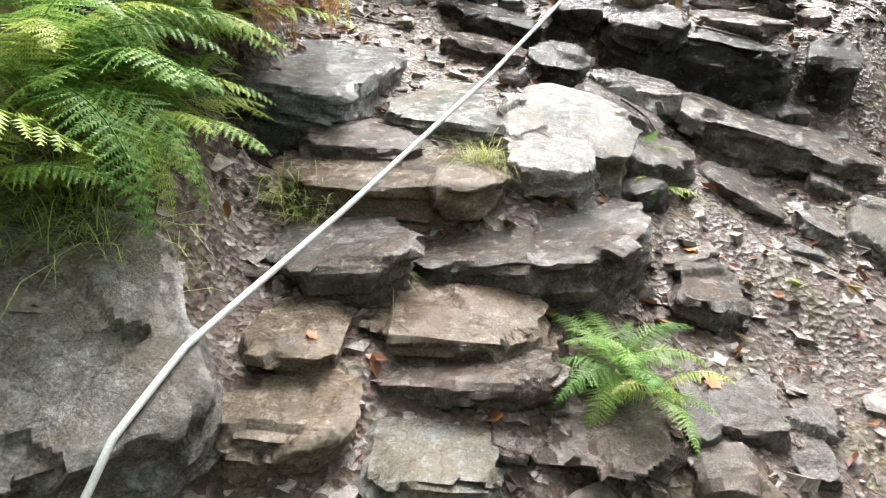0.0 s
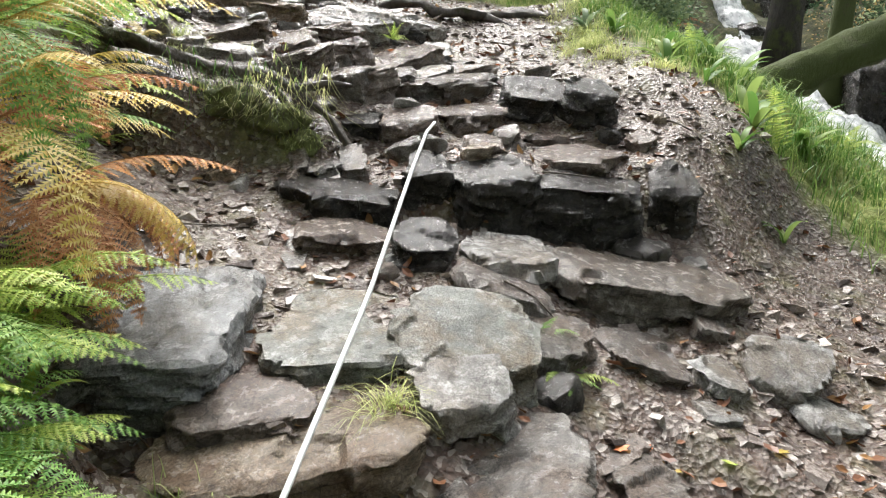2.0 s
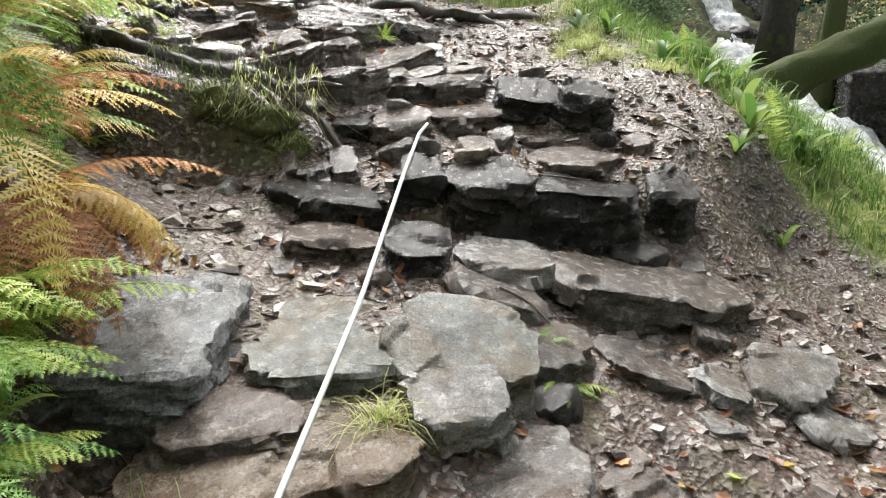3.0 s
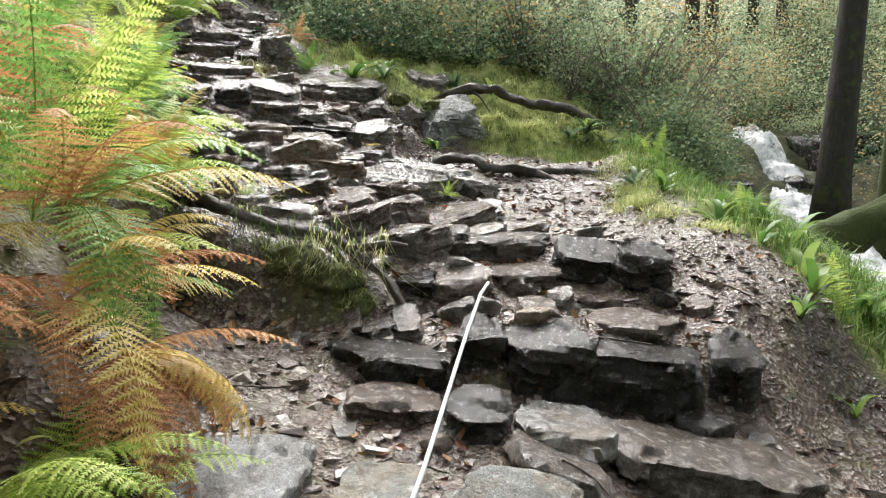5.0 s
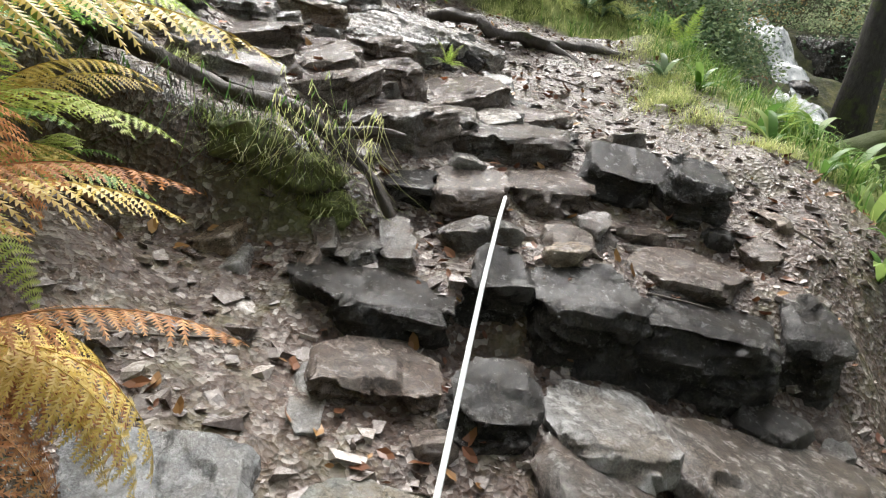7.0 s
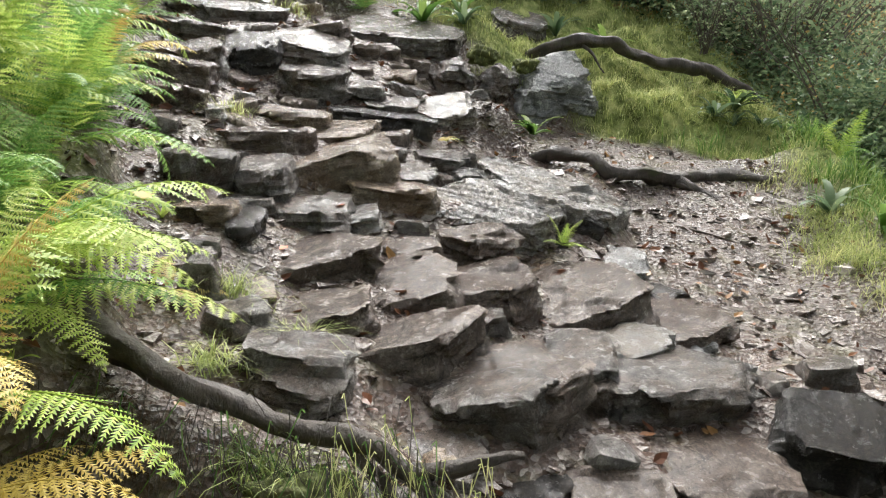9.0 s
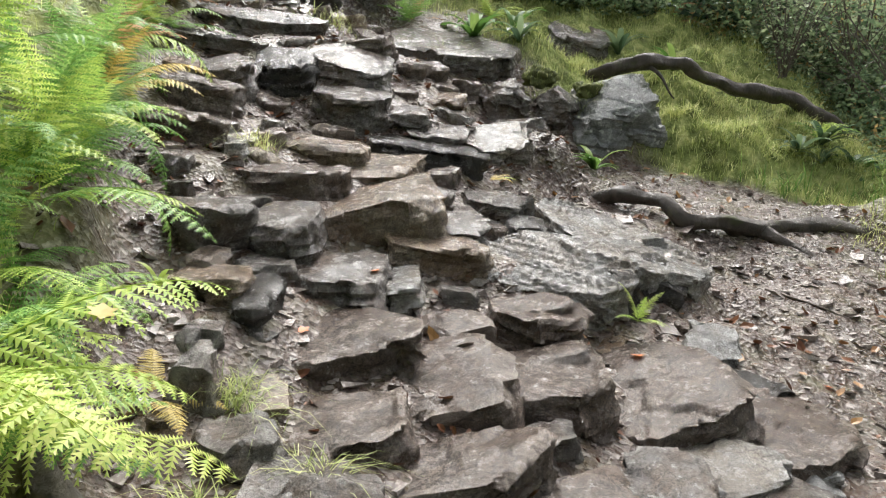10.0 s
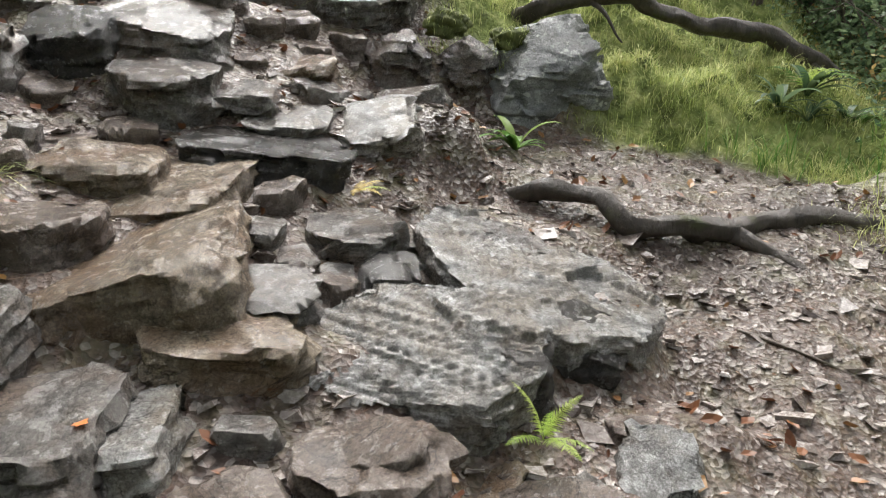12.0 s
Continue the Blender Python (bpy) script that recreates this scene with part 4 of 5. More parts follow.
for _i in range(16):
    _y = frng.uniform(4.0, 9.5)
    fern(frng.uniform(3.0, 4.6) + 0.1 * (_y - 4), _y, None, frng.uniform(0.3, 0.5), ("green", "green", "bright"), 7, 100, 180, where="on the stream bank")
for _i in range(14):
    fern(frng.uniform(1.5, 7.0), frng.uniform(9.8, 13.0), None, frng.uniform(0.4, 0.8), ("green", "bright", "brown"), 7, 180, 180, where="among the shrubs")


# ---- broad-leaved clumps ----
def strap_clump(x, y, size, n, label, mat, seed):
    rng = np.random.default_rng(seed)
    z = ground_z(x, y)
    holder = tagged(new("strap_leaf_plant"), label, "plant", "strap-leaved plants")
    holder.location = (x, y, z)
    for i in range(n):
        az, e0, ln = rng.uniform(0, 360), rng.uniform(35, 75), size * rng.uniform(0.7, 1.2)
        verts, faces, p = [], [], np.zeros(3)
        for k in range(8):
            s = k / 7
            e = radians(e0 - 85 * s ** 1.4)
            wd = 0.085 * ln * (math.sin(math.pi * min(1, 0.12 + 0.88 * s)) ** 0.6)
            fold = 0.25 * wd
            verts += [(-wd, p[1], p[2] + fold), (0, p[1], p[2]), (wd, p[1], p[2] + fold)]
            p = p + np.array((0, math.cos(e), math.sin(e))) * ln / 7
            if k:
                b = 3 * k
                faces += [[b - 3, b - 2, b + 1, b], [b - 2, b - 1, b + 2, b + 1]]
        piece("leaf", mesh_of("leaf", verts, faces, mat, True), holder, "", pose(0, 0, 0, 0, 0, az))
    return holder


for _k, (_x, _y, _s, _n) in enumerate([(1.3, 7.85, 0.26, 12), (2.55, 3.95, 0.26, 8), (2.75, 4.1, 0.3, 8), (3.0, 4.5, 0.34, 9), (2.85, 5.2, 0.32, 9), (3.05, 5.6, 0.34, 9), (2.9, 4.8, 0.3, 8), (3.3, 5.0, 0.36, 9), (3.3, 4.3, 0.34, 9), (2.95, 6.2, 0.3, 8), (3.5, 5.6, 0.36, 9), (2.62, 3.6, 0.22, 6), (0.55, 9.1, 0.4, 12), (0.9, 9.3, 0.36, 12), (2.3, 9.3, 0.3, 9), (3.4, 8.2, 0.26, 8)]):
    strap_clump(_x, _y, _s, _n, "glossy green strap-leaved plant on a grassy bank", M_LUSH, 40 + _k)
for _k, (_x, _y, _s) in enumerate([(-0.86, 2.1, 0.16), (-0.88, 1.9, 0.16), (-0.84, 2.25, 0.18), (-0.92, 2.05, 0.17), (-0.9, 1.72, 0.15), (-0.95, 2.5, 0.15), (-0.8, 5.5, 0.12), (-0.9, 4.35, 0.14)]):
    strap_clump(_x, _y, _s, 8, "young pale green leafy plant among ferns", M_BRIGHT, 80 + _k)


# dark leaves stand in for shaded hollows, such as the hole beneath the root
for _k, (_x, _y, _s) in enumerate([(2.95, 8.3, 0.28), (3.15, 8.35, 0.3), (3.35, 8.25, 0.28), (3.05, 8.15, 0.22), (1.9, 9.6, 0.3), (0.9, 9.0, 0.3), (2.9, 6.6, 0.3)]):
    strap_clump(_x, _y, _s, 12, "dark green leafy plant standing in for the shade of a mossy hollow", M_DEEP, 120 + _k)
for _k, (_x, _y, _s) in enumerate([(-0.72, 2.42, 0.16), (-0.78, 2.6, 0.18), (-0.7, 2.25, 0.14), (-0.85, 2.95, 0.18)]):
    strap_clump(_x, _y, _s, 9, "young pale green leafy plant among ferns", M_BRIGHT, 140 + _k)


# ---- grass ----
def blades(name, label, mat, places, lengths, seed, width=0.0035, lean=0.5):
    rng = np.random.default_rng(seed)
    n = len(places)
    az = rng.uniform(0, 2 * np.pi, n)
    d = np.c_[np.cos(az), np.sin(az), np.zeros(n)]
    s = np.c_[-np.sin(az), np.cos(az), np.zeros(n)]
    b = rng.uniform(0.2, 1.0, n) * lean * 2
    verts, L = [], lengths[:, None]
    for f, wd in ((0, 1.0), (0.45, 0.85), (0.8, 0.5)):
        c = places + L * (f * np.array((0, 0, 1.0)) * (1 - 0.35 * b[:, None] * f) + d * b[:, None] * f ** 2)
        verts += [c - s * width * wd, c + s * width * wd]
    verts.append(places + L * (np.array((0, 0, 1.0)) * (1 - 0.55 * b[:, None]) + d * b[:, None] * 1.15))
    V = np.stack(verts, 1).reshape(-1, 3)
    base = np.arange(n) * 7
    F = []
    for q in base.tolist():
        F += [[q, q + 1, q + 3, q + 2], [q + 2, q + 3, q + 5, q + 4], [q + 4, q + 5, q + 6]]
    return tagged(new(name, mesh_of(name, V, F, mat)), label, "grass", "", "stuff")


def sown(n, seed, want):
    """n places on the ground, kept where want(x, y) is high."""
    rng = np.random.default_rng(seed)
    out = []
    while len(out) < n:
        xs, ys, us = rng.uniform(-2.4, 5.0, 4000), rng.uniform(0.5, 11.5, 4000), rng.random(4000)
        green = moss_at(xs, ys)
        for x, y, u, g in zip(xs, ys, us, green):
            if u < g and u < g * want(x, y):
                out.append((x, y, ground_z(x, y) - 0.008))
    return np.array(out[:n])


def patch(x, y, f=1.6, k=0.0):
    return max(0.0, min(1.0, 0.5 + 1.3 * noise.noise(Vector((x * f, y * f, k)))))


_p = sown(26000, 3, lambda x, y: patch(x, y) * ((0.35 if y < 7.5 else 1.0) if x > 0 else 0.5))
blades("grass", "short mossy grass over the banks", M_GRASS, _p, np.random.default_rng(1).uniform(0.04, 0.13, len(_p)), 4, 0.0024)
_p = sown(9000, 16, lambda x, y: (y > 7.9) * (x > 0.4) * patch(x, y, 2.2, 8))
blades("mound_grass", "tufted yellow-green grass over the mossy mound", M_GRASS, _p, np.random.default_rng(17).uniform(0.03, 0.09, len(_p)), 18, 0.003, 0.8)
_p = sown(9000, 6, lambda x, y: (x > 2.3) * (y < 8) * patch(x, y, 2.5, 5))
blades("long_grass", "long lush grass drooping over the stream bank", M_LUSH, _p, np.random.default_rng(2).uniform(0.1, 0.3, len(_p)), 7, 0.0038, 0.7)
_tufts = [(-0.28, 4.28, 0.12, 1.82), (-0.12, 4.2, 0.12, 1.72), (0.05, 4.16, 0.1, 1.66), (0.15, 4.12, 0.08, 1.55), (2.6, 5.9, 0.2, 0), (2.75, 6.3, 0.22, 0), (2.9, 6.7, 0.22, 0), (-0.45, 4.62, 0.07, 0), (-0.2, 4.75, 0.06, 0), (-0.35, 2.15, 0.1, 0), (-0.1, 1.98, 0.08, 0), (0.2, 2.35, 0.08, 0), (-0.82, 1.7, 0.2, 0), (-0.88, 1.85, 0.2, 0), (-0.72, 1.62, 0.14, 0), (0.35, 8.7, 0.16, 0), (1.3, 8.4, 0.14, 0), (1.6, 8.45, 0.1, 0), (1.0, 8.5, 0.14, 0), (-0.55, 8.8, 0.16, 0), (-0.45, 5.0, 0.09, 0), (-0.7, 6.6, 0.1, 0), (2.3, 8.2, 0.2, 0), (2.6, 8.3, 0.24, 0), (2.95, 8.25, 0.22, 0), (3.3, 8.2, 0.24, 0), (2.1, 8.5, 0.2, 0), (2.5, 8.75, 0.24, 0), (3.0, 8.65, 0.24, 0), (2.2, 9.2, 0.26, 0), (2.8, 9.3, 0.28, 0), (1.4, 9.1, 0.24, 0), (3.6, 8.5, 0.26, 0), (2.62, 6.05, 0.22, 0), (2.7, 6.2, 0.22, 0), (2.85, 6.5, 0.24, 0), (2.62, 5.6, 0.2, 0), (2.7, 5.0, 0.2, 0), (0.7, 9.3, 0.26, 0), (3.0, 7.2, 0.26, 0), (3.1, 7.8, 0.24, 0)]
for _k, (_x, _y, _r, _z) in enumerate(_tufts):
    _q = np.random.default_rng(60 + _k)
    _n = 150 if _r < 0.2 else 420
    _xy = np.c_[_q.normal(_x, _r * 0.5, _n), _q.normal(_y, _r * 0.35, _n)]
    _p = np.array([(a, b, _z - 0.02 if _z else ground_z(a, b) - 0.01) for a, b in _xy])
    blades("grass_tuft", "straggling tuft of green and straw-coloured grass", M_GRASS, _p, _q.uniform(0.04, 0.1 + _r * (0.7 if _r < 0.2 else 0.25), _n), 90 + _k, 0.0018, 0.9)


# ---- the undercut edge below the root ----
def hanging(name, label, mat, n, seed, xs, drop, width, category):
    """Blades or rootlets that spring from the ledge and hang down in front of it."""
    rng = np.random.default_rng(seed)
    V, F = [], []
    for i in range(n):
        x = rng.uniform(*xs)
        y0 = 4.3 - 0.22 * (x + 0.3) + rng.normal(0, 0.05)
        ln, sway = rng.uniform(*drop), rng.normal(0, 0.14)
        o = np.array((x, y0, 1.86 - 0.1 * x + rng.normal(0, 0.06)))
        rows = [o + np.array((sway * f * f, -0.17 * f ** 0.6 - 0.03, 0.05 * math.sin(math.pi * min(1, 2 * f)) - ln * f ** 1.6)) for f in (0, 0.2, 0.45, 0.72, 1.0)]
        b = len(V)
        for k, r in enumerate(rows):
            wd = width * (1 - 0.2 * k)
            V += [r - (wd, 0, 0), r + (wd, 0, 0)]
            if k:
                F.append([b + 2 * k - 2, b + 2 * k - 1, b + 2 * k + 1, b + 2 * k])
    return tagged(new(name, mesh_of(name, V, F, mat)), label, category, "", "stuff")


hanging("hanging_grass", "green and straw grass hanging over the undercut earth", M_GRASS, 70, 501, (-0.15, 0.28), (0.02, 0.22), 0.0016, "grass")
hanging("dark_hanging_grass", "dark green grass hanging below the root", M_LUSH, 45, 502, (-0.75, 0.15), (0.02, 0.18), 0.002, "grass")
hanging("rootlets", "thin bare rootlets hanging out of dark earth", M_ROOT, 150, 503, (-0.85, 0.2), (0.1, 0.34), 0.0018, "roots")


def moss_cushion(x, y, z, r, seed):
    """A lumpy pad of moss with short blades standing out of it."""
    rng = np.random.default_rng(seed)
    shell, quads = box_shell(12, 12, 12)
    u = shell / np.linalg.norm(shell, axis=1)[:, None]
    pts = np.array([v * r * (1 + 0.45 * fnoise(*(v * 1.6 + seed)) + 0.12 * fnoise(*(v * 6 + seed))) for v in u]) * (1.25, 0.8, 0.75)
    pad = new("moss_cushion", mesh_of("moss_cushion", pts, quads, M_PAD, True))
    pad.location = (x, y, z)
    tagged(pad, "soft lump of green moss on the undercut earth", "moss", "moss cushions")
    pick = pts[rng.integers(0, len(pts), 170)] * 0.98 + (x, y, z)
    blades("moss_tuft", "short green blades growing out of moss", M_GRASS, pick, rng.uniform(0.02, 0.07, 170), seed, 0.0016, 0.9)


M_PAD = bark_mat("moss_pad", (0.04, 0.05, 0.015), (0.16, 0.18, 0.055), 0.2, (0.07, 0.05, 0.03), (0.8, 0.95))
for _k, (_x, _y, _z, _r) in enumerate([(-0.16, 4.2, 1.76, 0.11), (0.03, 4.14, 1.68, 0.1), (0.14, 4.1, 1.56, 0.08), (1.36, 8.4, 3.2, 0.09), (1.0, 8.5, 3.27, 0.1)]):
    moss_cushion(_x, _y, _z, _r, 520 + _k)


# ---- scree and litter ----
def chip_mat():
    m, n, l, b = shader("slate_chips")
    geo = n.new("ShaderNodeNewGeometry")
    v = n.new("ShaderNodeTexCoord").outputs["Object"]
    col = ramp(n, l, geo.outputs["Random Per Island"], [(0.0, (0.05, 0.035, 0.028)), (0.4, (0.13, 0.105, 0.09)), (0.7, (0.22, 0.19, 0.17)), (1.0, (0.36, 0.33, 0.3))])
    f = noise_tex(n, l, v, 60, 6, 0.7)
    l.new(mixed(n, l, 1.0, col, ramp(n, l, f, [(0.3, (0.55, 0.5, 0.48)), (0.65, (1.15, 1.15, 1.15))]), "MULTIPLY"), b.inputs["Base Color"])
    gloss(n, l, b, f, 0.08, 0.4)
    bumped(n, l, b, [(f, 0.004)])
    return m


def scree(name, label, n, seed, want, lo, hi, mat):
    rng = np.random.default_rng(seed)
    cube = np.array([(a, b, c) for c in (-1, 1) for a, b in ((-1, -1), (1, -1), (1, 1), (-1, 1))], float)
    quads = [[3, 2, 1, 0], [4, 5, 6, 7], [0, 1, 5, 4], [1, 2, 6, 5], [2, 3, 7, 6], [3, 0, 4, 7]]
    V, F = [], []
    while len(V) < n:
        x, y = rng.uniform(-1.3, 3.2), rng.uniform(0.4, 9.0)
        if rng.random() > want(x, y):
            continue
        s = lo * (hi / lo) ** (rng.random() ** 2.2)
        p = (cube + rng.uniform(-0.6, 0.5, (8, 3))) * (s, s * rng.uniform(0.4, 1), s * rng.uniform(0.12, 0.45)) * 0.5
        r = np.array(Euler((rng.normal(0.2, 0.2), rng.normal(0, 0.2), rng.uniform(0, 6.3))).to_matrix())
        base = 8 * len(V)
        V.append(p @ r.T + (x, y, ground_z(x, y) - 0.06 * s))
        F += [[base + i for i in q] for q in quads]
    return tagged(new(name, mesh_of(name, np.concatenate(V), F, mat)), label, "stones", "", "stuff")


M_CHIP = chip_mat()
MOSS_SUM = MOSS.copy()


def bare(x, y):
    return 1 - min(1.0, 1.5 * MOSS_SUM[np.searchsorted(gy, y), np.searchsorted(gx, x)])


scree("scree", "loose wet slate chips scattered over mud", 9500, 21, lambda x, y: bare(x, y) * (0.25 + 0.75 * patch(x, y, 1.3, 2)), 0.01, 0.075, M_CHIP)
scree("rubble", "broken slate rubble lying on the scree", 300, 22, lambda x, y: bare(x, y) * (1.0 if (x > 0.9 and y < 3.3) or (x < 0.2 and 2.8 < y < 4.1) else 0.12), 0.05, 0.12, M_CHIP)


def litter(n, seed):
    rng = np.random.default_rng(seed)
    V, F = [], []
    while len(V) < n:
        x, y = rng.uniform(-1.3, 3.2), rng.uniform(0.4, 9.0)
        if rng.random() > bare(x, y) * (0.3 + 0.7 * patch(x, y, 1.1, 7)):
            continue
        s = rng.uniform(0.012, 0.04)
        p = np.array([(0, -1, 0), (0.5, -0.3, 0.18), (0.35, 0.5, 0.1), (0, 1, 0.2), (-0.35, 0.5, 0.1), (-0.5, -0.3, 0.18), (0, 0, 0)]) * s
        r = np.array(Euler((rng.normal(0.25, 0.4), rng.normal(0, 0.4), rng.uniform(0, 6.3))).to_matrix())
        b = 7 * len(V)
        V.append(p @ r.T + (x, y, ground_z(x, y) + 0.012))
        F += [[b + 6, b + i, b + (i + 1) % 6] for i in range(6)]
    return tagged(new("leaf_litter", mesh_of("leaf_litter", np.concatenate(V), F, M_LITTER)), "fallen brown and yellow leaves on mud", "leaves", "", "stuff")


litter(1500, 31)


# ---- shrubs and trees ----
def leaves_at(centres, spread_r, per, size, seed):
    rng = np.random.default_rng(seed)
    c = np.repeat(np.array(centres), per, 0)
    n = len(c)
    c = c + rng.normal(0, spread_r, (n, 3)) * (1, 1, 0.7)
    u = rng.normal(size=(n, 3)) * (1, 1, 0.6)
    u /= np.linalg.norm(u, axis=1)[:, None]
    w = np.cross(u, rng.normal(size=(n, 3)))
    w /= np.linalg.norm(w, axis=1)[:, None]
    s = (size * rng.uniform(0.6, 1.3, n))[:, None]
    V = np.stack([c - u * s, c + w * s * 0.5, c + u * s, c - w * s * 0.5], 1).reshape(-1, 3)
    F = np.arange(4 * n).reshape(-1, 4)
    return V, F.tolist()


def shrub(seed, mat, height, label):
    rng = np.random.default_rng(seed)
    holder = tagged(new("shrub"), label, "shrub", "woodland shrubs")
    stems, tips = [], []
    for i in range(9):
        az, out = rng.uniform(0, 6.3), rng.uniform(0.2, 0.75)
        pts = [np.array((math.cos(az), math.sin(az), 0)) * out * height * f ** 1.4 + np.array((0, 0, height * f * rng.uniform(0.75, 1.05))) + rng.normal(0, 0.03, 3) for f in (0, 0.25, 0.5, 0.75, 1.0)]
        stems.append(tube(curve_through(pts, 8), np.linspace(0.014, 0.003, 8), 5))
        for f in (1, 2, 3, 4):
            for _ in range(3):
                t = pts[f] + rng.normal(0, 0.2, 3) * height * 0.6
                stems.append(tube([pts[f], (pts[f] + t) / 2 + rng.normal(0, 0.03, 3), t], (0.005, 0.003, 0.001), 3))
                tips.append(t)
    piece("branching_stem", mesh_of("branching_stem", *join(*stems), M_TWIG), holder)
    piece("foliage", mesh_of("foliage", *leaves_at(tips, 0.13 * height, 9, 0.03, seed + 1), mat), holder)
    return holder


def tree(seed, mat, height, r0, label, leafy=True, bark=None):
    rng = np.random.default_rng(seed)
    holder = tagged(new("tree"), label, "tree", "woodland trees")
    lean = rng.normal(0, 0.02, 2)
    trunk = [np.array((lean[0] * height * f + 0.05 * math.sin(5 * f), lean[1] * height * f, height * f)) for f in np.linspace(0, 1, 14)]
    trunk[0] = trunk[0] - np.array((0, 0, 0.3))
    rad = r0 * (1 - 0.85 * np.linspace(0, 1, 14)) * (1 + 0.5 * np.exp(-np.linspace(0, 1, 14) * 22))
    piece("trunk", mesh_of("trunk", *tube(trunk, rad, 12, 0.2, seed), bark or M_BARK, True), holder)
    limbs, tips = [], []
    for i in range(16):
        f = rng.uniform(0.35, 0.97)
        az, ln = rng.uniform(0, 6.3), height * rng.uniform(0.12, 0.26) * (1.25 - f)
        o = trunk[int(f * 13)]
        e = o + np.array((math.cos(az) * ln, math.sin(az) * ln, ln * rng.uniform(0.2, 0.9)))
        mid = (o + e) / 2 + rng.normal(0, 0.08 * ln, 3)
        limbs.append(tube([o, mid, e], (r0 * 0.22, r0 * 0.12, r0 * 0.03), 5))
        for _ in range(5):
            t = mid + (e - mid) * rng.uniform(0, 1) + rng.normal(0, 0.28 * ln, 3)
            limbs.append(tube([mid, (mid + t) / 2, t], (r0 * 0.06, r0 * 0.04, r0 * 0.01), 3))
            tips.append(t)
    piece("branchwork", mesh_of("branchwork", *join(*limbs), bark or M_BARK), holder)
    if leafy:
        piece("crown", mesh_of("crown", *leaves_at(tips, 0.035 * height, 26, 0.06, seed + 3), mat), holder)
    return holder


prng = np.random.default_rng(77)
KINDS = [shrub(101, M_SHRUB, 1.5, "dense dark green woodland shrub with thin stems"), shrub(102, M_AUTUMN, 1.6, "rusty yellow autumn shrub with bare twigs"), shrub(103, M_SHRUB, 1.1, "low tangled green bramble shrub")]
KINDS[0].matrix_basis, KINDS[1].matrix_basis, KINDS[2].matrix_basis = [pose(x, y, ground_z(x, y) - 0.03) for x, y in ((4.6, 10.2), (5.6, 11.4), (3.6, 9.9))]
for _i in range(60):
    if _i < 30:
        _x, _y = prng.uniform(3.0, 9.5), prng.uniform(9.4, 15)
        _x = min(_x, 0.735 * (_y - 0.53) - prng.uniform(1.4, 2.6))
    else:
        _x, _y = prng.uniform(-5.5, 3.0), prng.uniform(10.6, 15)
        if abs(_x + 1.1) < 0.9:
            _x -= 2.2
    copy_thing(KINDS[(0, 2, 0, 2, 1)[int(prng.integers(5))]], pose(_x, _y, ground_z(_x, _y) - 0.03, 0, 0, prng.uniform(0, 360)) @ Matrix.Scale(prng.uniform(0.45, 1.3), 4))
for _i in range(12):
    _x, _y = prng.uniform(-6.0, -2.6), prng.uniform(2.5, 11)
    copy_thing(KINDS[2 if _i % 3 else 0], pose(_x, _y, ground_z(_x, _y) - 0.03, 0, 0, prng.uniform(0, 360)))

for _x, _y in ((-1.3, 13.4), (-0.3, 13.8), (-2.2, 13.6), (0.6, 13.2), (-1.0, 14.6), (0.2, 15.0)):
    copy_thing(KINDS[int(prng.integers(3))], pose(_x, _y, ground_z(_x, _y) - 0.03, 0, 0, prng.uniform(0, 360)))

big = tree(201, M_SHRUB, 15, 0.2, "large dark-barked tree standing beside the stream", bark=M_BARK)
big.matrix_basis = pose(6.55, 8.5, ground_z(6.55, 8.5) - 0.1)
mossy = tree(204, M_SHRUB, 12, 0.17, "mossy trunk of a tree on the far side of the stream", bark=M_MOSSY)
mossy.matrix_basis = pose(9.0, 10.1, ground_z(9.0, 10.1) - 0.1)
T1 = tree(202, M_AUTUMN, 13, 0.16, "slender woodland tree with yellowing autumn crown")
T1.matrix_basis = pose(5.5, 21, ground_z(5.5, 21))
T2 = tree(203, M_SHRUB, 15, 0.2, "tall dark woodland tree with thin green crown")
T2.matrix_basis = pose(12, 20, ground_z(12, 20))
for _i in range(34):
    _a, _r = prng.uniform(-75, 75), prng.uniform(17, 48)
    _x, _y = _r * math.sin(radians(_a)) + 3, _r * math.cos(radians(_a)) + 3
    if _r < 19 and abs(_x + 1) < 2:
        continue
    copy_thing(T1 if prng.random() < 0.5 else T2, pose(_x, _y, ground_z(_x, _y) - 0.1, 0, 0, prng.uniform(0, 360)) @ Matrix.Scale(prng.uniform(0.8, 1.3), 4))
# the last nine stand out of view, added to cut light from the sides
for _x, _y in ((2.6, 17.5), (3.4, 18.5), (4.6, 17.0), (8.4, 18.0), (9.6, 17.0), (0.4, 19.0), (-7, -3), (-5, -9), (6, -8), (10, 1), (13, 6), (-8, 5), (-9, 11), (1, -12), (12, -5)):
    copy_thing(T1 if prng.random() < 0.5 else T2, pose(_x, _y, ground_z(_x, _y) - 0.1, 0, 0, prng.uniform(0, 360)))

